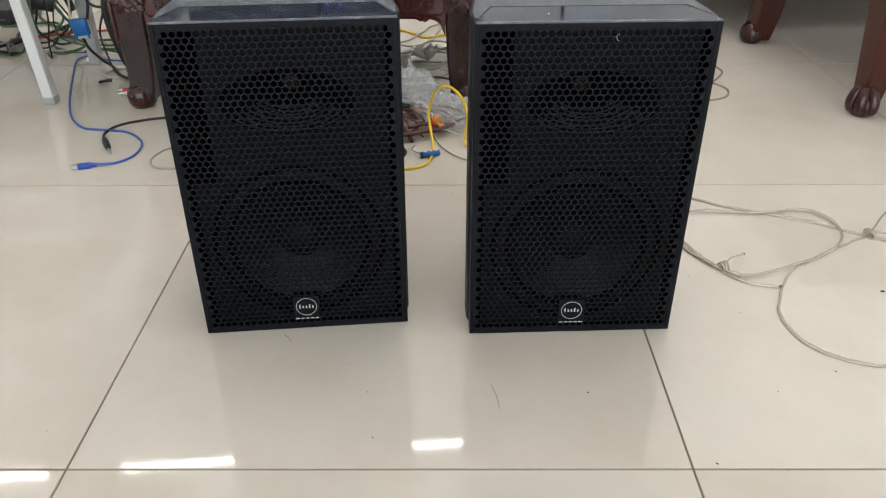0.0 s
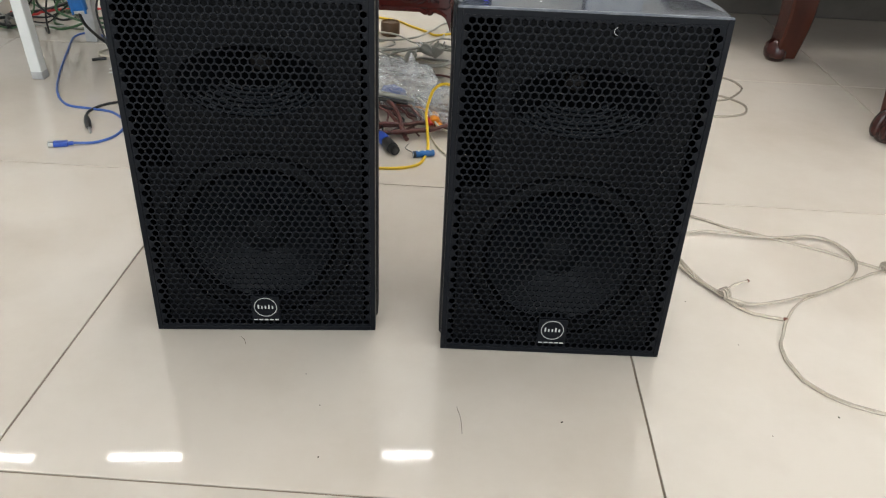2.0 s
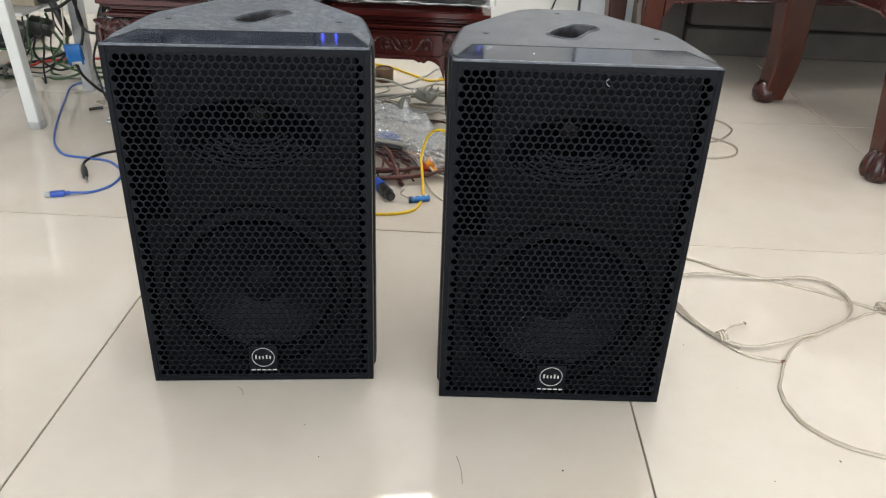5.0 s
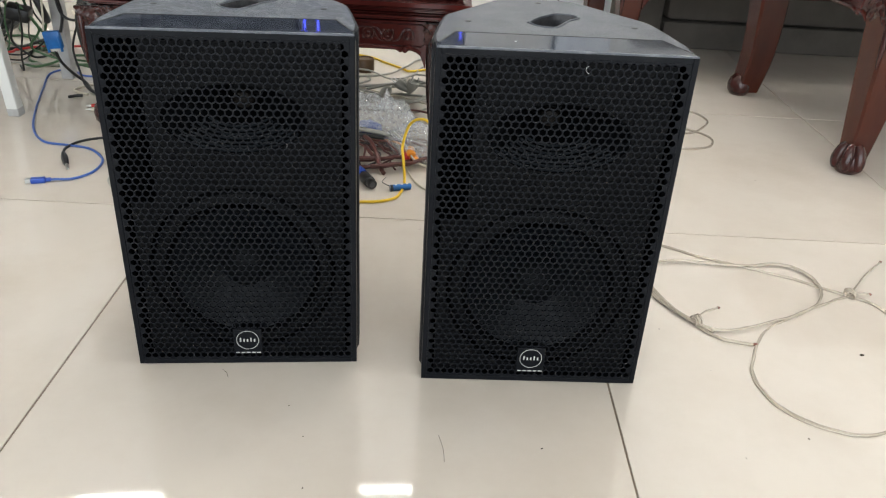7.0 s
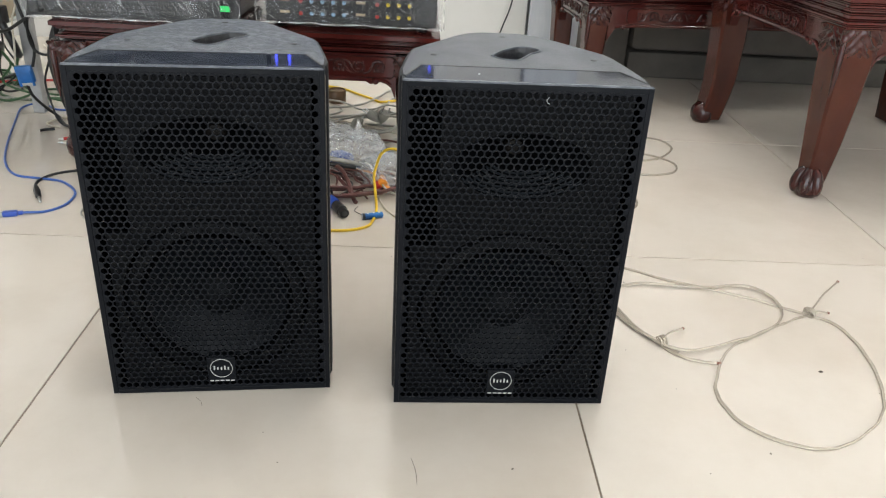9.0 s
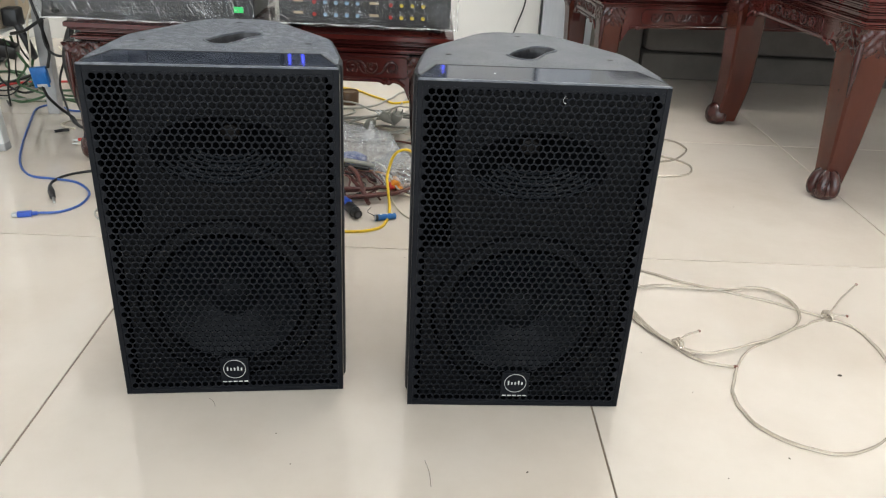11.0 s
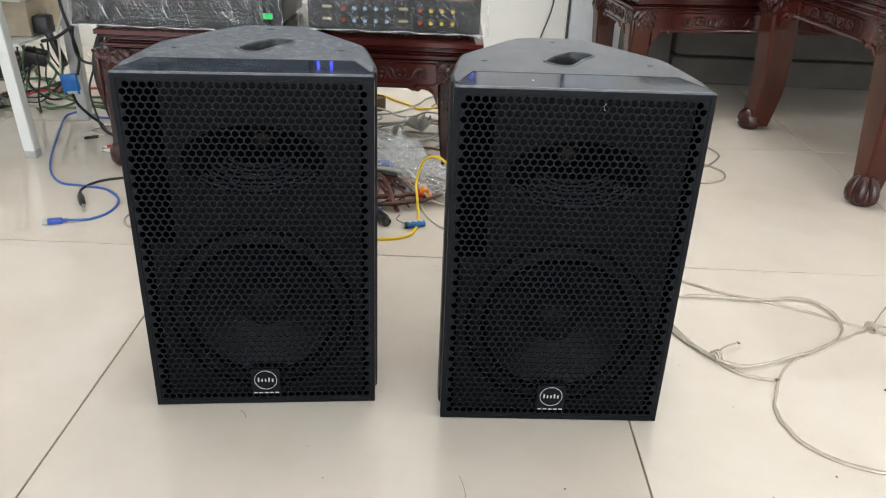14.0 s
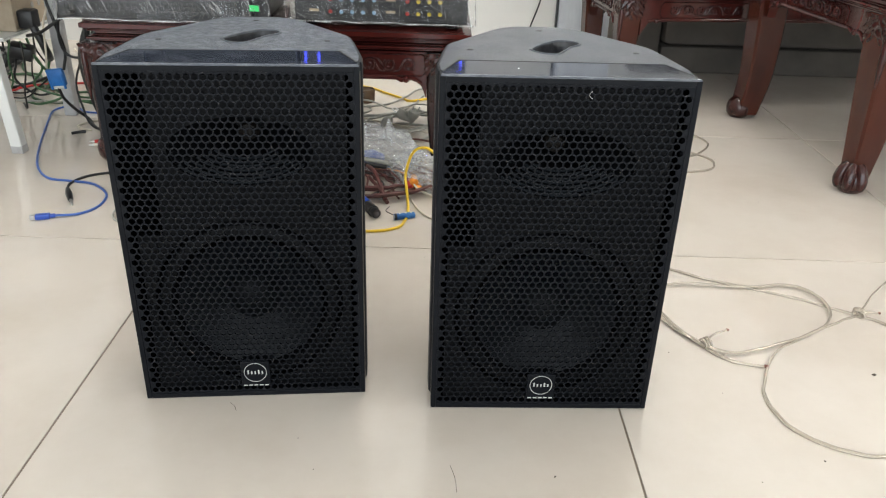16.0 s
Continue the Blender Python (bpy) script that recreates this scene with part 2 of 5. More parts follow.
def spline(pts, n=8):
    """A smooth line through the points."""
    p = [Vector(q) for q in pts]
    p = [2 * p[0] - p[1], *p, 2 * p[-1] - p[-2]]
    out = []
    for k in range(1, len(p) - 2):
        for s in range(n):
            t = s / n
            a, b, c, d = p[k - 1], p[k], p[k + 1], p[k + 2]
            out.append(0.5 * (2 * b + (c - a) * t + (2 * a - 5 * b + 4 * c - d) * t * t + (3 * b - a - 3 * c + d) * t ** 3))
    return out + [p[-2]]


def add_tube(bm, line, r, seg=8, taper=None):
    line = [Vector(q) for q in line]
    rings, side = [], None
    for k, q in enumerate(line):
        d = (line[min(k + 1, len(line) - 1)] - line[max(k - 1, 0)]).normalized()
        if side is None:
            side = d.orthogonal().normalized()
        side = (side - d * side.dot(d)).normalized()
        up = d.cross(side)
        rad = r * (taper(k / (len(line) - 1)) if taper else 1)
        rings.append([bm.verts.new(q + rad * (math.cos(a) * side + math.sin(a) * up)) for a in (2 * math.pi * j / seg for j in range(seg))])
    for a, b in zip(rings, rings[1:]):
        for j in range(seg):
            bm.faces.new((a[j], a[(j + 1) % seg], b[(j + 1) % seg], b[j]))
    bm.faces.new(rings[0])
    bm.faces.new(rings[-1])
    return bm


def cable_bm(pts, r, n=8, wobble=0.0, seed=0):
    line = spline(pts, n)
    if wobble:
        for k, q in enumerate(line):
            q += wobble * Vector((noise.noise((k * 0.23, seed, 0)), noise.noise((k * 0.23, seed, 9)), 0))
    return add_tube(bmesh.new(), line, r)


def floor_line(pts, r, lift=0.0):
    """Points of the plan laid on the floor, for a cable of that radius."""
    return [(q[0], q[1], (q[2] if len(q) > 2 else 0) + r + lift) for q in pts]


def prism(bm, loop, z0, z1):
    """An upright prism over a plan outline."""
    lo = [bm.verts.new((x, y, z0)) for x, y in loop]
    hi = [bm.verts.new((x, y, z1)) for x, y in loop]
    n = len(loop)
    for k in range(n):
        bm.faces.new((lo[k], lo[(k + 1) % n], hi[(k + 1) % n], hi[k]))
    bm.faces.new(lo)
    bm.faces.new(hi)
    return bm


# ---- the room ----
XL, XR, YB, YF, H = -3.6, 4.4, 3.1, -3.9, 3.35
YW, XW = 2.62, 0.80  # the part of the back wall that stands forward, and its corner


def room():
    for name, lo, hi, what in (("wall_north_front", (XL, YW, 0), (XW, YB, H), "white painted back wall behind the bench"),
                               ("wall_north", (XL - 0.15, YB, 0), (XR + 0.15, YB + 0.15, H), "white painted back wall of the shop room"),
                               ("wall_south_west", (XL - 0.15, YF - 0.15, 0), (DOOR_L, YF, H), "plain white painted wall beside the open shop front"),
                               ("wall_south_east", (DOOR_R, YF - 0.15, 0), (XR + 0.15, YF, H), "plain white painted wall beside the open shop front"),
                               ("wall_south_top", (DOOR_L, YF - 0.15, DOOR_H), (DOOR_R, YF, H), "plain white lintel over the open shop front"),
                               ("wall_west", (XL - 0.15, YF, 0), (XL, YB, H), "plain white painted side wall"),
                               ("wall_east", (XR, YF, 0), (XR + 0.15, YB, H), "plain white painted side wall")):
        tagged(part(name, box(lo, hi), WALL), what, "wall", kind="structure")
    tagged(part("ceiling", box((XL - 0.15, YF - 0.15, H), (XR + 0.15, YB + 0.15, H + 0.12)), CEIL), "plain white painted ceiling", "ceiling", kind="structure")
    # door leaf in its frame
    d = thing("door_1", pose(0.565, YW - 0.045, 0), "scratched bluish white door panel with dark edge gap", "door", kind="structure")
    part("leaf", box((0.012, 0, 0.01), (0.235, 0.04, 2.05), 0.003), DOORPAINT, d)
    for z in (0.42, 0.86):
        part("hinge", box((0.006, -0.004, z), (0.036, 0.0, z + 0.075), 0.001), GREYWOOD, d, "pale hinge plate")
    rnd = random.Random(6)
    for _ in range(9):
        x, z, tilt = rnd.uniform(0.05, 0.2), rnd.uniform(0.15, 0.75), rnd.uniform(-25, 25)
        part("scuff", box((-0.0012, -0.0012, 0), (0.0012, 0.001, rnd.uniform(0.012, 0.05)), 0.0, pose(x, 0, z, 0, tilt, 0)), AMPGREY, d)
    part("edge_gap", box((0.004, 0.015, 0.0), (0.010, 0.044, 2.06)), BLACKPL, d, "dark gap beside the leaf")
    # the lit tubes along the back wall, and unseen ones added on the ceiling
    tubes = [(-2.85, YW - 0.06, 2.87, 0), (-1.25, YW - 0.06, 2.70, 0), (0.35, YW - 0.06, 2.53, 0)]
    # ceiling tubes are added fill, placed only to brighten floor and furniture
    tubes += [(0.05, 1.0, H - 0.05, 90), (1.6, -2.4, H - 0.05, 0), (1.2, 2.25, H - 0.05, 0), (2.5, 1.4, H - 0.05, 90), (0.75, 1.75, H - 0.05, 0), (3.2, 2.3, H - 0.05, 0), (3.6, -0.4, H - 0.05, 90)]
    for x, y, z, turn in tubes:
        t = thing("tube_light", pose(x, y, z, 0, 6 if z < H - 0.1 else 0, turn), "lit white fluorescent tube in a slim batten, the ceiling ones added for light", "tube light", "tube lights of the room")
        wall = z < H - 0.1
        back = box((-0.62, 0.018, -0.03), (0.62, 0.058, 0.03), 0.004) if wall else box((-0.62, -0.03, 0.018), (0.62, 0.03, 0.048), 0.004)
        part("batten", back, PAINTED, t)
        part("tube", lathe([(0.012, -0.58), (0.014, -0.57), (0.014, 0.57), (0.012, 0.58)], 12, pose(0, 0, 0, 0, 90, 0)), WALL_TUBE if wall else FILL_TUBE, t, smooth=40)
        for s in (-1, 1):
            part("end_cap", box((s * 0.59 - 0.012, -0.018, -0.018), (s * 0.59 + 0.012, 0.02, 0.02), 0.003), PAINTED, t)


room()


# ---- loudspeakers ----
W2, DEEP, TALL = 0.158, 0.312, 0.489
HX, HZ, WZ = 0.004, 0.375, 0.150  # horn centre, woofer height
OUT = [(-0.156, 0.024), (-0.1612, 0.028), (-0.1618, 0.06), (-0.1530, 0.130), (-0.1465, 0.170), (-0.1415, 0.186), (-0.1325, 0.200), (-0.070, 0.291), (-0.054, 0.308), (-0.030, 0.319)]
OUT = OUT + [(-x, y) for x, y in reversed(OUT)]


def add_ring_disc(bm, prof, centre, sx=1.0, sz=1.0, seg=40):
    """Turned about the loudspeaker's forward axis; prof: (radius, depth back from the front)."""
    add_lathe(bm, prof, seg, Matrix.Translation(centre) @ Matrix(((sx, 0, 0, 0), (0, 0, 1, 0), (0, sz, 0, 0), (0, 0, 0, 1))), closed=False)
    return bm


def grille_mesh():
    """A steel sheet with rows of six-sided holes, every hole open, with turned-in walls."""
    bm = bmesh.new()
    pitch, rows, cols = 0.0100, 54, 30
    dz = pitch * math.sqrt(3) / 2
    z0 = 0.5 * TALL - dz * (rows - 1) / 2
    rc, rh, th = pitch / math.sqrt(3), 0.00450, 0.0020
    ang = [radians(30 + 60 * k) for k in range(6)]
    for r in range(-1, rows + 1):
        odd = r % 2
        for c in range(-1, cols + 1):
            x = (c - (cols - 1) / 2 + (0.5 if odd else 0)) * pitch
            z = z0 + r * dz
            o = [(max(-0.1575, min(0.1575, x + rc * math.cos(a))), max(0.003, min(TALL - 0.003, z + rc * math.sin(a)))) for a in ang]
            edge = r in (-1, rows) or c == -1 or c >= cols - odd
            badge = abs(x) < 0.019 and 0.021 < z < 0.060
            if edge or badge:
                bm.faces.new([bm.verts.new((px, 0, pz)) for px, pz in o])
                continue
            i = [(x + rh * math.cos(a), z + rh * math.sin(a)) for a in ang]
            vo = [bm.verts.new((px, 0, pz)) for px, pz in o]
            vi = [bm.verts.new((px, 0.0002, pz)) for px, pz in i]
            vb = [bm.verts.new((px, th, pz)) for px, pz in i]
            for k in range(6):
                j = (k + 1) % 6
                bm.faces.new((vo[k], vo[j], vi[j], vi[k]))
                bm.faces.new((vi[k], vi[j], vb[j], vb[k]))
    return bm


def loudspeaker(m, label, top):
    s = thing("loudspeaker", m, label, "loudspeaker", "pair of loudspeakers")
    # cabinet walls, with a softened top rim and a raised, rounded foot
    bm = bmesh.new()
    inset = lambda d: [(x * (1 - d / 0.16), 0.020 + (y - 0.020) * (1 - d / 0.3)) for x, y in OUT]
    rings = []
    for d, z in ((0.010, 0.0), (0.004, 0.004), (0.0, 0.012), (0.0, TALL - 0.006), (0.0015, TALL - 0.002), (0.005, TALL - 0.0005)):
        rings.append([bm.verts.new((x, y, z)) for x, y in inset(d)])
    n = len(OUT)
    for a, b in zip(rings, rings[1:]):
        for k in range(n - 1):
            bm.faces.new((a[k], a[k + 1], b[k + 1], b[k]))
    bm.faces.new(rings[0])
    part("cabinet", bm, BOX, s, smooth=35)
    # top panel with the hand hole
    hole = spline([(-0.030, 0.150, 0), (-0.021, 0.1350, 0), (-0.008, 0.1265, 0), (0.004, 0.1285, 0), (0.0155, 0.147, 0), (0.0275, 0.170, 0), (0.040, 0.184, 0), (0.0435, 0.195, 0),
                   (0.033, 0.210, 0), (0.0145, 0.211, 0), (-0.003, 0.194, 0), (-0.018, 0.174, 0), (-0.030, 0.150, 0)], 4)[:-1]
    bm = bmesh.new()
    z = TALL - 0.0005
    outer = [bm.verts.new((x, y, z)) for x, y in inset(0.005)]
    inner = [bm.verts.new((q.x, q.y, z)) for q in hole]
    es = [bm.edges.new((lp[k], lp[(k + 1) % len(lp)])) for lp in (outer, inner) for k in range(len(lp))]
    bmesh.ops.triangle_fill(bm, edges=es, use_beauty=True)
    part("top_panel", bm, top, s, "textured black top with dust and sheen in its colour")
    bm = bmesh.new()
    levels = [(1.0, z), (0.96, z - 0.003), (0.93, z - 0.01), (0.93, z - 0.06)]
    cx, cy = 0.004, 0.168
    rr = [[bm.verts.new((cx + (q.x - cx) * f, cy + (q.y - cy) * f, zz)) for q in hole] for f, zz in levels]
    for a, b in zip(rr, rr[1:]):
        for k in range(len(hole)):
            bm.faces.new((a[k], a[(k + 1) % len(hole)], b[(k + 1) % len(hole)], b[k]))
    bm.faces.new(rr[-1])
    part("hand_hole", bm, HOLE, s, "deep moulded hand hole", smooth=50)
    # rim tube shows wear and also paints in the edge highlight
    rim = [(cx + (q.x - cx) * 1.03, cy + (q.y - cy) * 1.03, z) for q in hole]
    part("hole_rim", add_tube(bmesh.new(), rim + rim[:1], 0.0019, 6), EDGE, s, "worn rim of the hand hole, paler for its highlight", smooth=60)
    for x, y in ((-0.113, 0.144), (0.113, 0.144), (0.0, 0.285)):
        part("screw_socket", lathe([(0.0, 0.0008), (0.0024, 0.0008), (0.0040, 0.0006), (0.0046, 0.0)], 12, pose(x, y, z)), BLACKPL, s)
    # glossy folded strip over the front of the top, with its groove
    bm = prism(bmesh.new(), [(-W2 + 0.002, 0.001), (W2 - 0.002, 0.001), (W2 - 0.004, 0.014), (0.131, 0.073), (-0.131, 0.073), (-W2 + 0.004, 0.014)], TALL - 0.004, TALL + 0.0012)
    bmesh.ops.bevel(bm, geom=[e for e in bm.edges if all(v.co.z > TALL for v in e.verts)], offset=0.0008, segments=2, affect="EDGES")
    part("top_strip", bm, STRIP, s, "glossy black strip with painted reflections and dust haze", smooth=40)
    bm = add_tube(bmesh.new(), [(-W2 + 0.004, 0.0165, TALL), (-0.1325, 0.0755, TALL), (0.1325, 0.0755, TALL), (W2 - 0.004, 0.0165, TALL)], 0.0016, 6)
    part("groove", bm, BLACKPL, s)
    # grille frame, its worn rim and the perforated sheet
    bm = bmesh.new()
    x1, zb, zt = 0.1508, 0.0082, TALL - 0.0082
    add_box(bm, (-W2, -0.0012, 0.001), (-x1, 0.02, TALL - 0.0005), 0.0008)
    add_box(bm, (x1, -0.0012, 0.001), (W2, 0.02, TALL - 0.0005), 0.0008)
    add_box(bm, (-x1, -0.0011, 0.001), (x1, 0.018, zb), 0.0006)
    add_box(bm, (-x1, -0.0011, zt), (x1, 0.018, TALL - 0.0005), 0.0006)
    part("grille_frame", bm, GRILLE, s, "smooth black steel edge of the grille")
    part("side_lip", box((W2 - 0.002, 0.0195, 0.012), (W2 + 0.0006, 0.0225, TALL - 0.012), 0.0005), LIP, s, "thin bright metal lip behind the grille")
    part("rim", box((-W2 + 0.001, -0.0014, TALL - 0.0012), (W2 - 0.001, 0.0022, TALL + 0.0016), 0.0007), EDGE, s, "worn shiny front edge")
    part("grille", grille_mesh(), GRILLE, s, "black steel grille with six-sided holes")
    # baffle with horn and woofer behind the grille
    # added near-black sheets; their black stands in for shade inside the case
    part("shade_backing", box((-0.130, 0.176, 0.010), (0.130, 0.182, TALL - 0.012)), INNER_SHADE, s)
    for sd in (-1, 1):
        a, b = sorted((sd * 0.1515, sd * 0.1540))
        part("shade_liner", box((a, 0.004, 0.006), (b, 0.062, TALL - 0.012)), INNER_SHADE, s)
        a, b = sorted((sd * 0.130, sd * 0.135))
        part("shade_liner", box((a, 0.062, 0.010), (b, 0.176, TALL - 0.012)), INNER_SHADE, s)
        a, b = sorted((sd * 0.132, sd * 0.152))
        part("shade_liner", box((a, 0.060, 0.010), (b, 0.064, TALL - 0.012)), INNER_SHADE, s)
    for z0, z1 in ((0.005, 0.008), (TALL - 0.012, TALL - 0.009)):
        part("shade_liner", box((-0.151, 0.004, z0), (0.151, 0.062, z1)), INNER_SHADE, s)
    bm = bmesh.new()
    plate = [(-0.140, 0.012), (0.140, 0.012), (0.140, 0.474), (-0.106, 0.474), (-0.106, 0.258), (-0.140, 0.258)]
    round40 = [2 * math.pi * k / 40 for k in range(40)]
    mouth = [(HX + 0.092 * math.cos(a), HZ + 0.046 * math.sin(a)) for a in round40]
    ring = [(0.129 * math.cos(a), WZ + 0.129 * math.sin(a)) for a in round40]
    es = []
    for lp in (plate, mouth, ring):
        vs = [bm.verts.new((x, 0.012, z)) for x, z in lp]
        es += [bm.edges.new((vs[k], vs[(k + 1) % len(vs)])) for k in range(len(vs))]
    bmesh.ops.triangle_fill(bm, edges=es, use_beauty=True)
    wall = bmesh.ops.extrude_face_region(bm, geom=bm.faces[:])
    bmesh.ops.translate(bm, verts=[v for v in wall["geom"] if isinstance(v, bmesh.types.BMVert)], vec=(0, 0.006, 0))
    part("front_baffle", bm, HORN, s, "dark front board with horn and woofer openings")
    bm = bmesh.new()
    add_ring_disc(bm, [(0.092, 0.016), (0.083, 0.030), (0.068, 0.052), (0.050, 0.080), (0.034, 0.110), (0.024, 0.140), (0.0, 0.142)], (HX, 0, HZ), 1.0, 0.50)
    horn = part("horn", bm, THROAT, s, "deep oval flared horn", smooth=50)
    # ribs paler than the horn: light on its lower lip, put into colour
    for k in range(7):
        f = 0.98 - 0.085 * k
        arc = [(HX + 0.090 * f * math.cos(a), 0.016 + 0.0050 * k, HZ + 0.045 * f * math.sin(a)) for a in (radians(205 + 130 * q / 16) for q in range(17))]
        part("rib", add_tube(bmesh.new(), arc, 0.0021, 6), LIT_HORN_RIB, horn)
    bm = bmesh.new()
    add_ring_disc(bm, [(0.015, 0.104), (0.015, 0.096), (0.012, 0.091), (0.0, 0.089)], (HX, 0, HZ), 1.0, 0.9, 16)
    part("throat_plug", bm, PLUG, horn, "brownish plug in the horn throat", smooth=50)
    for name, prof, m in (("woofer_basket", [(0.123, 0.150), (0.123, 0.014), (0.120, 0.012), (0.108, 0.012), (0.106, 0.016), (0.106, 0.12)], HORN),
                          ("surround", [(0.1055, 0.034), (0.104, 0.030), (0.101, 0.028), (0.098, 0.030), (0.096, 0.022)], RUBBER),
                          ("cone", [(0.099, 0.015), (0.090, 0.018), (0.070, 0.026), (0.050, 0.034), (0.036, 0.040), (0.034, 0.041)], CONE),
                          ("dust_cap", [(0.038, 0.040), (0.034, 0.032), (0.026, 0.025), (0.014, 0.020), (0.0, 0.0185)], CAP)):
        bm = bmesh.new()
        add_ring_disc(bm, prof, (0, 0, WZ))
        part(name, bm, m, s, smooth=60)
    # badge: ring and plain bars
    b = part("badge", box((-0.0205, -0.0035, 0.019), (0.0205, -0.0005, 0.062), 0.0008), GRILLE, s, "small black plate with white ring and bars")
    ring = [(0.0158 * math.cos(a), -0.0036, 0.0435 + 0.0158 * math.sin(a)) for a in (2 * math.pi * k / 40 for k in range(41))]
    part("ring", add_tube(bmesh.new(), ring, 0.0005, 6), PRINT, b)
    for k in range(5):
        x = -0.0112 + k * 0.0050
        part("bar", box((x, -0.0041, 0.0408), (x + 0.0022, -0.0034, 0.0478 if k in (0, 3) else 0.0458), 0.0003), PRINT, b)
        x = -0.0180 + k * 0.0076
        part("bar", box((x, -0.0041, 0.0208), (x + 0.0056, -0.0034, 0.0226), 0.0003), PRINT, b)
    return s


left = loudspeaker(pose(-0.1335, 0.2975, 0, 0, 0, 5.6), "black portable loudspeaker with dusty top standing on tiles", DUSTY_SHEEN)
right = loudspeaker(pose(0.280, 0.287, 0, 0, 0, 2.2), "black portable loudspeaker with cleaner top standing on tiles", WIPED_SHEEN)


# ---- carved furniture ----
def scroll_bm(turns, r0, flip=1, wire=0.004):
    pts = [(flip * r0 * (1 - 0.8 * k / 24) * math.cos(turns * 2 * math.pi * k / 24), 0, r0 * (1 - 0.8 * k / 24) * math.sin(turns * 2 * math.pi * k / 24)) for k in range(25)]
    return pts


def carving(parent, m, length, high):
    """A band of raised scrolls with small leaves, on a rail's face; x along the rail, -y out of it."""
    bm = bmesh.new()
    n = max(2, int(length / (high * 1.1)))
    w = high * 0.085
    for k in range(n):
        x = (k + 0.5 - n / 2) * length / n
        f = 1 if k % 2 else -1
        g = 1 if x < 0 else -1
        c = [Vector((x + g * p[0], 0, f * p[2])) for p in scroll_bm(1.35, high * 0.42)]
        add_tube(bm, [m @ p for p in c], w, 6, lambda t: 1.15 - 0.5 * t)
        a = c[0]
        add_tube(bm, [m @ q for q in spline([a, a + Vector((g * high * 0.2, 0, -f * high * 0.3)), a + Vector((g * high * 0.55, 0, -f * high * 0.42))], 6)], w, 6, lambda t: 1.2 - 0.8 * t)
        for j in range(3):
            q = Vector((x + (j - 1) * high * 0.24, 0, -f * high * 0.30))
            add_tube(bm, [m @ q, m @ (q + Vector((0.05 * high * (j - 1), -0.002, f * high * 0.12))), m @ (q + Vector((0.1 * high * (j - 1), 0, f * high * 0.25)))], w * 0.8, 6, lambda t: 1.2 - 0.9 * t)
    hx, hz, c = length * 0.60, high * 0.66, high * 0.30
    loop = [(-hx + c, -hz), (hx - c, -hz), (hx, -hz + c), (hx, hz - c), (hx - c, hz), (-hx + c, hz), (-hx, hz - c), (-hx, -hz + c)]
    line = [m @ Vector((x, 0.0005, z)) for x, z in loop + loop[:2]]
    add_tube(bm, line, w * 0.62, 6)
    return part("carving", bm, CARVE, parent, "raised carved scrollwork", smooth=60)


def rail_bm(length, zt, zb, thick, drop):
    """A rail with shaped lower edge: quarter curves down at its ends and small cusps. x along, y thickness, -y the outer face."""
    bm = bmesh.new()
    low = []
    n = 60
    for k in range(n + 1):
        u = k / n
        e = min(u, 1 - u) * length
        if e < drop:
            z = zb - drop + math.sqrt(max(0.0, drop * drop - (drop - e) ** 2)) * 1.0
        elif e < drop * 1.6:
            z = zb - 0.007 * math.sin((e - drop) / (drop * 0.6) * math.pi)
        else:
            z = zb
        low.append((-length / 2 + u * length, z))
    loop = low + [(length / 2, zt), (-length / 2, zt)]
    f = [bm.verts.new((x, -thick / 2, z)) for x, z in loop]
    b = [bm.verts.new((x, thick / 2, z)) for x, z in loop]
    for k in range(len(loop)):
        j = (k + 1) % len(loop)
        bm.faces.new((f[k], f[j], b[j], b[k]))
    bm.faces.new(f)
    bm.faces.new(b)
    bead = [(x, -thick / 2 - 0.001, z + 0.006) for x, z in low[1:-1]]
    add_tube(bm, bead, 0.0045, 6)
    for sd in (-1, 1):
        add_lathe(bm, [(0.0, -0.006), (0.006, -0.005), (0.0085, 0.0), (0.006, 0.005), (0.0, 0.006)], 10, pose(sd * (length / 2 - drop * 1.12), -thick / 2 - 0.002, zb + 0.001, 90))
    return bm


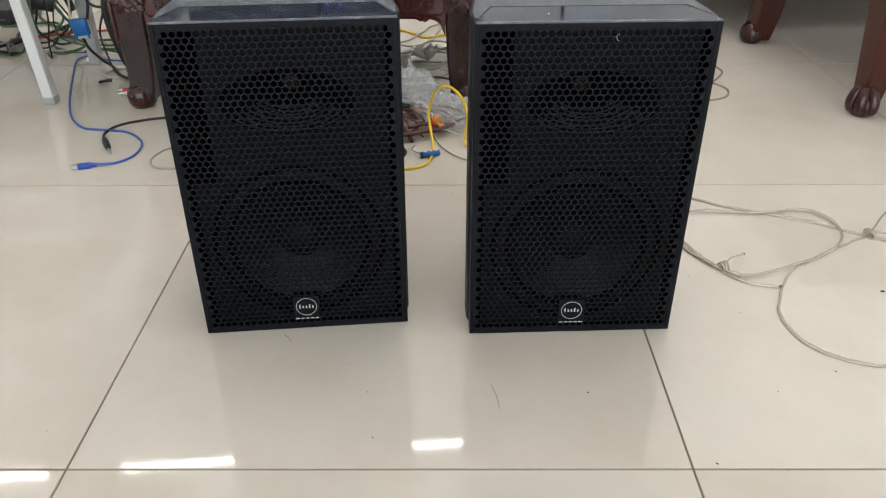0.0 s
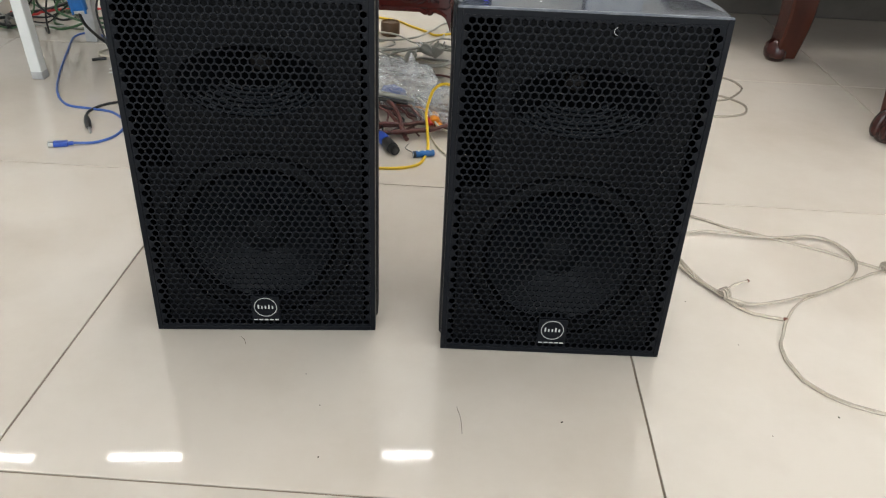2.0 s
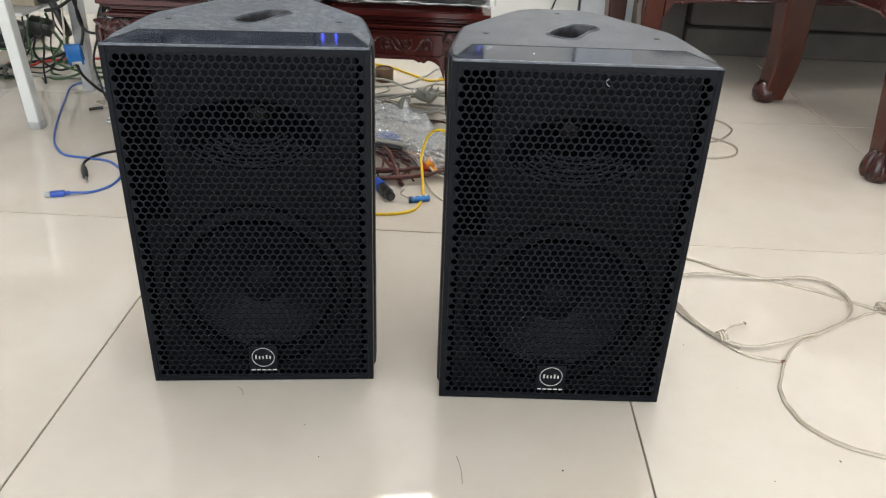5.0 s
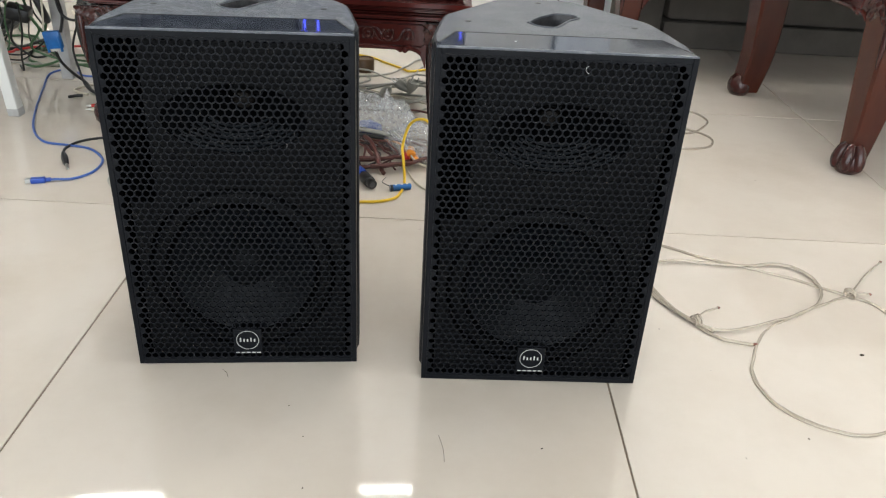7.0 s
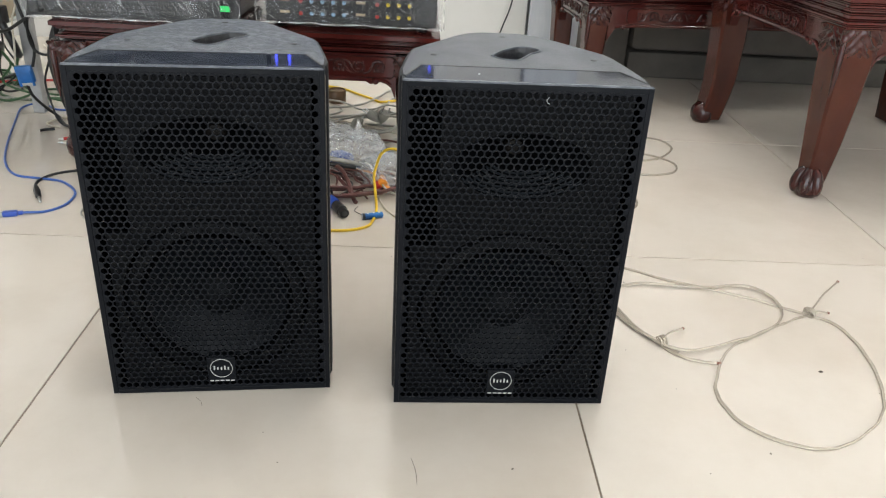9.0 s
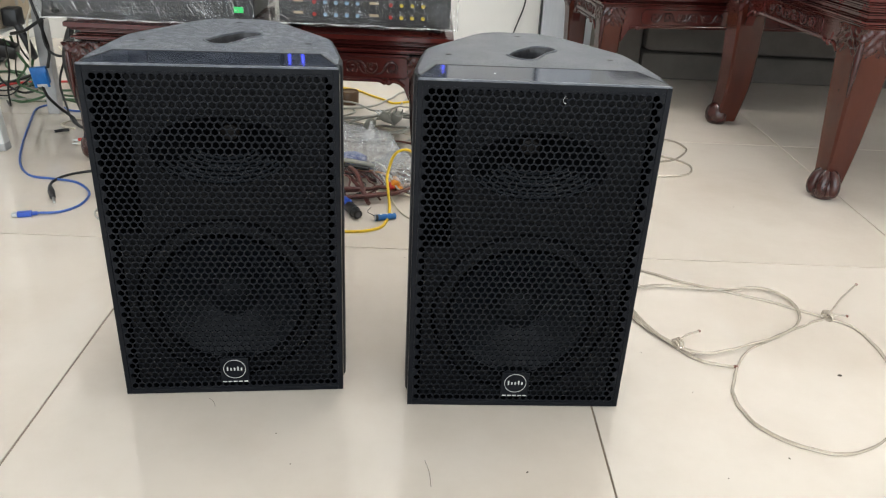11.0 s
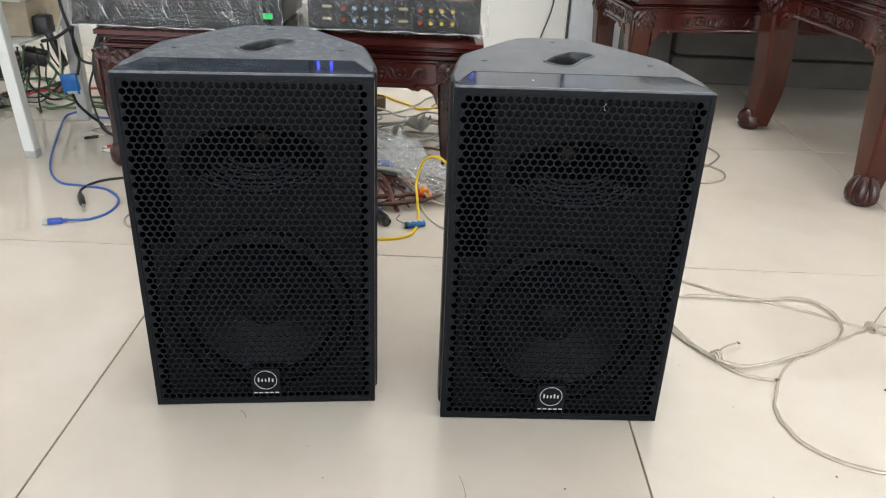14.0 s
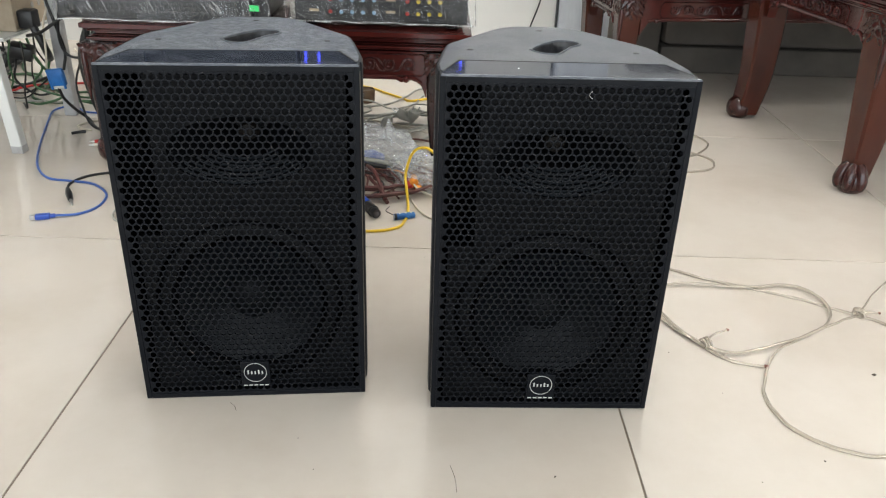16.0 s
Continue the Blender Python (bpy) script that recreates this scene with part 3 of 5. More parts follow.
def leg(parent, at, out, prof, ball, claws, wood, kneel=True):
    """A shaped leg: prof rows of (z, half width, push outwards along the corner's diagonal)."""
    ox, oy = out
    bm = bmesh.new()
    rings = []
    if oy > 0:  # a back leg bows inwards below the knee and kicks out again at the foot
        zt = prof[-1][0]
        bow = lambda u: -0.010 * math.sin(min(1.0, (1 - u) / 0.62) * math.pi * 0.5) + 0.022 * max(0.0, (0.36 - u) / 0.36) ** 1.6
        prof = [(z, 0.45 * w + 0.50 * prof[-1][1], 0.020 + (bow(z / zt) if z < zt * 0.97 else 0.0)) for z, w, push in prof]
    for z, w, push in prof:
        cx, cy = at[0] + ox * push, at[1] + oy * push
        c = 0.16 * w
        loop = [(-w + c, -w), (w - c, -w), (w, -w + c), (w, w - c), (w - c, w), (-w + c, w), (-w, w - c), (-w, -w + c)]
        rings.append([bm.verts.new((cx + x, cy + y, z)) for x, y in loop])
    for a, b in zip(rings, rings[1:]):
        for k in range(8):
            bm.faces.new((a[k], a[(k + 1) % 8], b[(k + 1) % 8], b[k]))
    bm.faces.new(rings[0])
    bm.faces.new(rings[-1])
    lg = part("leg", bm, wood, parent, smooth=30)
    z, w, push = prof[0]
    if oy > 0:
        ball *= 1.05
        fx, fy = at[0] + ox * (push + ball * 0.64), at[1] + oy * push - 0.004
    else:
        fx, fy = at[0] + ox * (push + ball * 0.25), at[1] + oy * (push + ball * 0.25)
    bm = lathe([(0.0, 0.0), (ball * 0.7, 0.0), (ball * 0.95, ball * 0.35), (ball, ball * 0.8), (ball * 0.9, ball * 1.25), (ball * 0.55, ball * 1.65), (0, ball * 1.75)], 20,
               pose(fx, fy, 0))
    if claws:
        base = math.atan2(oy, ox)
        for k in range(3):
            a = base + (k - 1) * 1.0
            pts = [(fx + math.cos(a) * r, fy + math.sin(a) * r, zz) for r, zz in
                   ((ball * 0.40, ball * 1.95), (ball * 0.66, ball * 1.6), (ball * 0.84, ball * 0.95), (ball * 0.82, ball * 0.50), (ball * 0.74, ball * 0.30))]
            add_tube(bm, spline(pts, 5), ball * 0.36, 10, lambda t: 0.75 + 0.45 * math.sin(t * 3.1) - 0.10 * t)
    part("foot", bm, CARVE, lg, "dark carved ball foot", smooth=60)
    if kneel:
        # carved foliage round the knee: a block cut into lobes, with a drip of small leaves down the outer corner
        zt, w, push = prof[-1]
        kx, ky = at[0] + ox * push, at[1] + oy * push
        bm = box((-1, -1, -1), (1, 1, 1))
        bmesh.ops.subdivide_edges(bm, edges=bm.edges[:], cuts=18, use_grid_fill=True)
        high = 0.092 * min(1.0, zt / 0.4)
        for v in bm.verts:
            d = v.co.copy()
            r = w * (1.02 - 0.10 * (1 - d.z) / 2)
            q = Vector((kx + d.x * r, ky + d.y * r, zt - high / 2 - 0.002 + d.z * high / 2))
            n = Vector((d.x if abs(d.x) > 0.99 else 0, d.y if abs(d.y) > 0.99 else 0, 0))
            lobes = abs(math.sin((d.z * 2.1 + abs(d.x * d.y if n.length > 1.2 else (d.x + d.y - (n.x + n.y))) * 2.6) * 2.4))
            cut = 1 - 2 * abs(noise.noise(q * 55))
            edge = 1 if d.z > -0.2 else max(0.0, 1 + (d.z + 0.2) * 1.6)
            v.co = q + n * (0.0055 * lobes * edge + 0.004 * cut * edge - 0.003)
        cx, cy = kx + math.copysign(w * 0.93, ox), ky + math.copysign(w * 0.93, oy)
        zm = zt - high
        if oy < 0:
            add_tube(bm, [(cx, cy, zm - 0.07), (cx, cy, zm - 0.02), (cx, cy, zm + 0.03), (cx, cy, zt - 0.02)], 0.007, 8, lambda t: 0.3 + math.sin(t * 2.6))
        part("leaf_carving", bm, CARVE, lg, "carved leaves on the knee", smooth=60)
    return lg


def carved_table(name, m, wide, deep, zb, zt, layers, prof, ball, label, category, claws=True, drop=0.045, band=0.75, short=0.0, wood=ROSE_LEG):
    """Origin at the front left corner leg; x along the front, y back. short: how far the top stops short at x = 0."""
    t = thing(name, m, label, category)
    thick = 0.026
    for x, y, ox, oy in ((0, 0, -1, -1), (wide, 0, 1, -1), (0, deep, -1, 1), (wide, deep, 1, 1)):
        leg(t, (x, y), (ox * 0.707, oy * 0.707), prof, ball, claws and oy < 0, wood)
    w = prof[-1][1]
    for cx, cy, turn, ln in ((wide / 2, -w * 0.55, 0, wide), (wide / 2, deep + w * 0.55, 180, wide), (-w * 0.55, deep / 2, -90, deep), (wide + w * 0.55, deep / 2, 90, deep)):
        ln2 = ln - 2 * w + 0.004
        bm = rail_bm(ln2, zt, zb, thick, drop)
        mm = pose(cx, cy, 0, 0, 0, turn)
        bmesh.ops.transform(bm, matrix=mm, verts=bm.verts)
        r = part("rail", bm, ROSE, t, smooth=40)
        for u in (-0.345, 0.0, 0.345) if ln2 > 0.6 else (0.0,):
            carving(r, mm @ pose(u * ln2, -thick / 2 - 0.001, (zt + zb) / 2 + 0.002), min(ln2 * (0.26 if ln2 > 0.6 else band), 0.26), (zt - zb) * 0.58)
    bm = bmesh.new()
    rings = []
    for z0, z1, over in layers:
        for z, o in ((z0, over - 0.003), (z0 + 0.0015, over), (z1 - 0.0015, over), (z1, over - 0.003)):
            a = w + o
            rings.append([bm.verts.new(q) for q in ((short - a, -a, z), (wide + a, -a, z), (wide + a, deep + a, z), (short - a, deep + a, z))])
    for a, b in zip(rings, rings[1:]):
        for k in range(4):
            bm.faces.new((a[k], a[(k + 1) % 4], b[(k + 1) % 4], b[k]))
    bm.faces.new(rings[0])
    bm.faces.new(rings[-1])
    part("top", bm, ROSE, t, "moulded dark red top", smooth=40)
    return t


carved_table("low_table", pose(1.176, 1.228, 0, 0, 0, 5.8), 0.62, 0.59, 0.365, 0.425,
             [(0.425, 0.431, 0.004), (0.431, 0.436, 0.009), (0.436, 0.443, 0.014), (0.443, 0.447, 0.008), (0.447, 0.457, 0.005), (0.457, 0.462, 0.010), (0.462, 0.469, 0.006), (0.469, 0.475, 0.016), (0.475, 0.482, 0.022), (0.482, 0.487, 0.026), (0.487, 0.505, 0.03)],
             [(0.012, 0.025, 0.028), (0.03, 0.0255, 0.024), (0.06, 0.028, 0.015), (0.10, 0.0315, 0.007), (0.14, 0.035, 0.003), (0.20, 0.039, 0.001), (0.27, 0.0435, 0.001), (0.33, 0.0465, 0.003), (0.38, 0.047, 0.004), (0.425, 0.047, 0.004)],
             0.0365, "low dark red carved wooden table with claw feet", "table")
carved_table("long_low_table", pose(0.712, 1.955, 0, 0, 0, 6.5), 1.45, 0.35, 0.27, 0.335,
             [(0.335, 0.340, 0.003), (0.340, 0.345, 0.010), (0.345, 0.350, 0.014), (0.350, 0.353, 0.004), (0.353, 0.374, -0.014), (0.374, 0.379, 0.010), (0.379, 0.392, 0.020)],
             [(0.012, 0.022, 0.026), (0.04, 0.024, 0.020), (0.08, 0.026, 0.006), (0.14, 0.030, 0.0), (0.24, 0.034, 0.0), (0.30, 0.036, 0.002), (0.335, 0.036, 0.002)],
             0.032, "long low dark red carved wooden table before the sofa", "table")
carved_table("equipment_bench", pose(-0.70, 1.285, 0, 0, 0, 0), 0.825, 0.36, 0.232, 0.300,
             [(0.300, 0.305, -0.012), (0.305, 0.310, 0.006), (0.310, 0.317, 0.013), (0.317, 0.321, 0.004), (0.321, 0.328, -0.004), (0.328, 0.333, 0.010), (0.333, 0.337, 0.016), (0.337, 0.350, 0.022)],
             [(0.02, 0.032, 0.012), (0.07, 0.033, 0.004), (0.13, 0.036, 0.0), (0.22, 0.040, 0.0), (0.30, 0.042, 0.0)],
             0.038, "dark red carved wooden bench carrying the wrapped amplifiers", "bench", claws=False, short=0.035, wood=BENCH_LEG)


# ---- sofa ----
def sofa():
    s = thing("sofa", pose(0.95, 2.37, 0), "dark grey fabric sofa standing against the back wall", "sofa")
    part("base", box((0, 0.012, 0), (2.6, 0.62, 0.100), 0.012), SOFA, s, smooth=40)
    part("seat_cushion", box((0.0, 0, 0.104), (1.295, 0.60, 0.43), 0.03), SOFA, s, smooth=40)
    part("seat_cushion", box((1.305, 0, 0.104), (2.6, 0.60, 0.43), 0.03), SOFA, s, smooth=40)
    # backrest is unseen; its height is set so the glossy strip mirrors dark
    part("backrest", box((0, 0.45, 0.43), (2.6, 0.64, 1.10), 0.04), SOFA, s, smooth=40)
    for x in (-0.17, 2.605):
        part("armrest", box((x, 0.0, 0.0), (x + 0.165, 0.63, 0.58), 0.03), SOFA, s, smooth=40)


sofa()


# ---- amplifiers on the bench ----
def wrap_film(name_parent, lo, hi, seed):
    """A crumpled film round a case."""
    bm = bmesh.new()
    lo, hi = Vector(lo), Vector(hi)
    bmesh.ops.create_cube(bm, size=1, matrix=Matrix.LocRotScale((lo + hi) / 2, None, hi - lo))
    bmesh.ops.subdivide_edges(bm, edges=bm.edges[:], cuts=22, use_grid_fill=True)
    for v in bm.verts:
        q = v.co * 9 + Vector((seed, 0, 0))
        fold = noise.noise((q.x * 1.6 + q.z * 2.2, q.y, q.z * 0.6))
        v.co += Vector((0.004 * noise.noise(q * 1.7), 0.012 * fold, 0.006 * noise.noise(q * 1.3 + Vector((5, 5, 5)))))
    ob = part("wrap", bm, WRAP, name_parent, "creased clear plastic wrap")
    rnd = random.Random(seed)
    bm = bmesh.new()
    # scattered pale slivers stand in for streak highlights on the wrap
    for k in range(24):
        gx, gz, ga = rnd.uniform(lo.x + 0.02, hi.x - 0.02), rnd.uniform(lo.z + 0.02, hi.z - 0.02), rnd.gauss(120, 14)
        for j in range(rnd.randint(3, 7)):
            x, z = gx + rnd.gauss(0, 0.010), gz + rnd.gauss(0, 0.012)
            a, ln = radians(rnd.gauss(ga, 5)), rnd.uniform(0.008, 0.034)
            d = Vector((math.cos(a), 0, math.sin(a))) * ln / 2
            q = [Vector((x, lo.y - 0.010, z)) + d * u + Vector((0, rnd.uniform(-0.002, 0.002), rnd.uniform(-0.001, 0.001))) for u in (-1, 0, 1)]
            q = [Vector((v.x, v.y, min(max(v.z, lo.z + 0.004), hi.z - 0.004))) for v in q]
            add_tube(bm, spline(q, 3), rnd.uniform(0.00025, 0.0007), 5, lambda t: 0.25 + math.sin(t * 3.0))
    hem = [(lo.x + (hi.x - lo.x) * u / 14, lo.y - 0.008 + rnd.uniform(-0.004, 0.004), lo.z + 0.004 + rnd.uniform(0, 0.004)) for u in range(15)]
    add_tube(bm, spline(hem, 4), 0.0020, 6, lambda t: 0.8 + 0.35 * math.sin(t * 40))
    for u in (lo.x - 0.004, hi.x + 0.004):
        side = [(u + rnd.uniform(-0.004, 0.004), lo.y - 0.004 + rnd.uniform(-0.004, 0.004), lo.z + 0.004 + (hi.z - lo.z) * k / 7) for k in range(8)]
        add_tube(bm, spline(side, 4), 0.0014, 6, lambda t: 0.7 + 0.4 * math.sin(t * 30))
    part("folds_and_glints", bm, FOLD_GLINT, name_parent, "folded hem of the film and pale slivers for its highlights", smooth=60)
    return ob


def power_amp():
    a = thing("power_amplifier", pose(-0.79, 1.262, 0.3505), "black rack power amplifier wrapped in clear plastic", "amplifier")
    part("case", box((0.02, 0.006, 0.004), (0.482, 0.36, 0.088), 0.003), AMP, a)
    part("front_panel", box((0.0, 0.0, 0.002), (0.502, 0.006, 0.09), 0.002), AMP, a)
    bm = bmesh.new()
    for k in range(26):
        for j in range(6):
            x, z = 0.10 + k * 0.0125 + (j % 2) * 0.006, 0.018 + j * 0.010
            add_box(bm, (x, -0.0012, z), (x + 0.008, 0.001, z + 0.006))
    part("vent_grid", bm, AMPGREY, a, "grid of front vents")
    for x in (0.035, 0.465):
        line = spline([(x, 0, 0.016), (x, -0.024, 0.020), (x, -0.026, 0.045), (x, -0.024, 0.072), (x, 0, 0.076)], 5)
        part("handle", add_tube(bmesh.new(), line, 0.005), BLACKPL, a, smooth=60)
    for x in (0.012, 0.49):
        for z in (0.014, 0.078):
            part("rack_slot", box((x - 0.006, -0.0012, z - 0.0035), (x + 0.006, 0.001, z + 0.0035), 0.001), AMPGREY, a)
    part("sticker", box((0.462, -0.034, 0.036), (0.484, -0.0325, 0.049)), GREEN, a, "bright green sticker")
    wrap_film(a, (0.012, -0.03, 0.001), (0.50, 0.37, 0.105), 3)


def mixer_amp():
    a = thing("mixing_amplifier", pose(-0.225, 1.262, 0.3605), "black mixing amplifier with coloured knobs in clear wrap", "amplifier")
    part("case", box((0.0, 0.008, 0.006), (0.40, 0.32, 0.145), 0.004), AMP, a)
    part("front_panel", box((-0.004, 0.0, 0.004), (0.404, 0.008, 0.148), 0.003), AMP, a)
    for x in (0.03, 0.37):
        for y in (0.03, 0.29):
            part("foot", lathe([(0.013, -0.0098), (0.014, -0.009), (0.014, 0.006)], 14, pose(x, y, 0)), RUBBER, a)
    part("gold_line", box((0.01, -0.001, 0.080), (0.39, 0.0006, 0.0815)), GOLD, a)
    for z in (0.028, 0.056, 0.096, 0.122):
        for k in range(5):
            knob(a, 0.082 + k * 0.0255, z, RED if k == 0 else BLUEKNOB)
    for z in (0.028, 0.056):
        for k in range(4):
            knob(a, 0.262 + k * 0.0255, z, RED if k == 0 else YELLOWKNOB)
        for x in (0.042, 0.222):
            part("label_bar", box((x - 0.011, -0.001, z - 0.003), (x + 0.011, 0.0006, z + 0.003), 0.0005), GOLD, a)
    part("logo_bar", box((0.325, -0.001, 0.087), (0.385, 0.0006, 0.092), 0.0004), GOLD, a)
    part("label_bar", box((0.24, -0.001, 0.087), (0.31, 0.0006, 0.0885)), GOLD, a)
    part("display_window", box((0.215, -0.001, 0.10), (0.385, 0.0006, 0.14), 0.001), BLACKPL, a)
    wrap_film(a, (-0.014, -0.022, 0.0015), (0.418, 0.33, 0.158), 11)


def knob(parent, x, z, cap):
    m = pose(x, 0, z, 90, 0, 0)
    k = part("knob", lathe([(0.0085, 0.0), (0.0085, 0.006), (0.0065, 0.007), (0.0062, 0.014), (0.0, 0.014)], 14, m), BLACKPL, parent, smooth=40)
    part("pointer", box((-0.0006, -0.0168, 0.0005), (0.0006, -0.0160, 0.0042), 0.0, pose(x, 0, z, 0, 25, 0)), BLACKPL, k)
    part("knob_cap", lathe([(0.0045, 0.0135), (0.0045, 0.0155), (0.0034, 0.0165), (0.0, 0.0165)], 12, m), cap, k, smooth=40)


power_amp()
mixer_amp()


def stacked_unit(m, wide, high, lights, label):
    a = thing("stacked_amplifier", m, label, "amplifier", "units stacked on the wrapped amplifiers")
    part("case", box((0.004, 0.008, 0.006), (wide - 0.004, 0.30, high), 0.004), AMP, a)
    part("front_panel", box((0, 0, 0.004), (wide, 0.008, high + 0.001), 0.003), AMP, a)
    for x in (0.03, wide - 0.03):
        for y in (0.03, 0.27):
            part("foot", lathe([(0.012, 0.0), (0.012, 0.006)], 12, pose(x, y, 0)), RUBBER, a)
    for x in (0.12, 0.20, 0.28):
        knob(a, x, high * 0.5, AMPGREY)
    for x in lights:
        part("lit_bar", box((x - 0.0022, -0.0018, high * 0.5 - 0.0095), (x + 0.0022, 0.001, high * 0.5 + 0.0095)), LED, a, "glowing blue bar")


stacked_unit(pose(-0.222, 1.262, 0.5225), 0.40, 0.115, (), "black amplifier unit stacked on the wrapped mixer")
stacked_unit(pose(-0.222, 1.262, 0.6400), 0.40, 0.125, (0.014, 0.046, 0.388), "black amplifier unit with glowing blue bars on the stack")
# unseen units on the left, added and spaced to shape the strip's reflection
stacked_unit(pose(-0.765, 1.262, 0.4600), 0.44, 0.13, (), "black amplifier unit stacked on the wrapped power amplifier")
stacked_unit(pose(-0.555, 1.262, 0.5925), 0.325, 0.18, (), "black amplifier unit stacked on the wrapped power amplifier")
stacked_unit(pose(-0.875, 1.262, 0.5925), 0.275, 0.18, (), "small black amplifier unit stacked beside another one")


TAPE = mat("brown_tape", (0.12, 0.065, 0.03), 0.4, vary=0.3, scale=30)


# ---- cables and small things on the floor ----
def cable(pts, r, material, label, category="cable", group="", name="cable", wobble=0.0, seed=0, n=8):
    ob = part(name, cable_bm(pts, r, n, wobble, seed), material, smooth=60)
    return tagged(ob, label, category, group)


def plug_at(parent, name, tip, tail, rows, material, seg=14, flat=1.0, label=""):
    """A turned plug body between two points; rows: (share of the length, radius)."""
    tip, tail = Vector(tip), Vector(tail)
    d = tail - tip
    m = Matrix.Translation(tip) @ d.to_track_quat("Z", "Y").to_matrix().to_4x4()
    return part(name, lathe([(r, u * d.length) for u, r in rows], seg, m, 1.0, flat), material, parent, label, smooth=40)


def speaker_wire():
    """Two loops of clear silver wire, each a twisted pair, tied with knots."""
    w = thing("speaker_wire", pose(0, 0, 0), "loose silver speaker wire in tied loops on the floor", "wire")
    r = 0.0017
    loop = [(0.50, 0.775), (0.582, 0.741), (0.642, 0.704), (0.713, 0.673), (0.80, 0.634), (0.845, 0.605), (0.888, 0.578), (0.925, 0.545), (0.932, 0.449), (0.902, 0.336),
            (0.846, 0.255), (0.763, 0.204), (0.699, 0.209), (0.647, 0.248), (0.628, 0.308), (0.643, 0.37), (0.693, 0.453), (0.761, 0.502), (0.83, 0.548), (0.888, 0.58)]
    small = [(0.50, 0.62), (0.55, 0.661), (0.60, 0.676), (0.712, 0.668), (0.795, 0.681), (0.833, 0.654), (0.841, 0.597), (0.815, 0.543), (0.749, 0.495), (0.664, 0.455),
             (0.610, 0.441), (0.569, 0.468), (0.541, 0.516), (0.520, 0.585), (0.50, 0.62)]
    tail = [(0.57, 0.47), (0.597, 0.430), (0.63, 0.414), (0.657, 0.409)]
    twin = [(0.510, 0.60), (0.530, 0.53), (0.56, 0.485), (0.60, 0.437)]
    for k, (line, lift) in enumerate(((loop, 0.0), (small, 0.0035), (tail, 0.0), (twin, 0.002))):
        for off in (-0.0016, 0.0016):
            pts = [(x + off, y + off * 0.9) for x, y in line]
            part("strand", cable_bm(floor_line(pts, r, lift), r, 10, 0.002, k * 3 + off), CLEARC, w, smooth=60)
    for pts in ([(0.578, 0.468), (0.60, 0.492), (0.627, 0.507)], [(0.884, 0.574), (0.912, 0.607), (0.944, 0.646), (0.975, 0.678), (1.003, 0.706)], [(0.888, 0.577), (0.905, 0.583), (0.924, 0.579)]):
        part("strand", cable_bm(floor_line(pts, r, 0.006), r), CLEARC, w, smooth=60)
        part("copper_end", lathe([(0.0, -0.003), (0.0022, -0.0022), (0.0022, 0.0022), (0.0, 0.003)], 10, pose(pts[-1][0], pts[-1][1], r + 0.006, 90, 0, 40)), COPPER, w)
    part("copper_end", lathe([(0.0, -0.004), (0.003, -0.003), (0.003, 0.003), (0.0, 0.004)], 10, pose(0.660, 0.409, r, 90, 0, 70)), COPPER, w)
    for x, y, turn in ((0.578, 0.466, 30), (0.888, 0.579, 60)):
        bm = bmesh.new()
        m = pose(x, y, 0.006, 0, 0, turn)
        for j in range(3):
            ring = [m @ Vector((0.006 * (j - 1) + 0.003 * math.cos(a), 0.010 * math.cos(a), 0.0065 * math.sin(a) + 0.001)) for a in (2 * math.pi * q / 14 for q in range(15))]
            add_tube(bm, ring, r, 6)
        part("knot", bm, CLEARC, w, smooth=60)


speaker_wire()
cable(floor_line([(0.70, 1.60), (0.80, 1.615), (0.87, 1.60), (0.893, 1.545), (0.885, 1.50), (0.838, 1.433), (0.80, 1.41), (0.76, 1.40)], 0.0028), 0.0028, CLEARC, "thin silver wire coiled behind the loudspeaker", "wire", name="wire")
cable(floor_line([(0.70, 1.45), (0.78, 1.46), (0.83, 1.435), (0.862, 1.385), (0.848, 1.325), (0.80, 1.295), (0.74, 1.29), (0.66, 1.30)], 0.0028), 0.0028, CLEARC, "thin silver wire coiled behind the loudspeaker", "wire", name="wire")
cable(floor_line([(0.60, 1.18), (0.66, 1.165), (0.688, 1.12), (0.672, 1.06), (0.60, 1.02)], 0.0026), 0.0026, CLEARC, "thin silver wire end behind the loudspeaker", "wire", name="wire")
cable(floor_line([(-0.47, 1.02), (-0.553, 0.994), (-0.578, 0.969), (-0.587, 0.923), (-0.565, 0.884), (-0.525, 0.878), (-0.45, 0.875)], 0.0022), 0.0022, GREYC, "thin grey wire loop on the floor", "wire", name="wire")


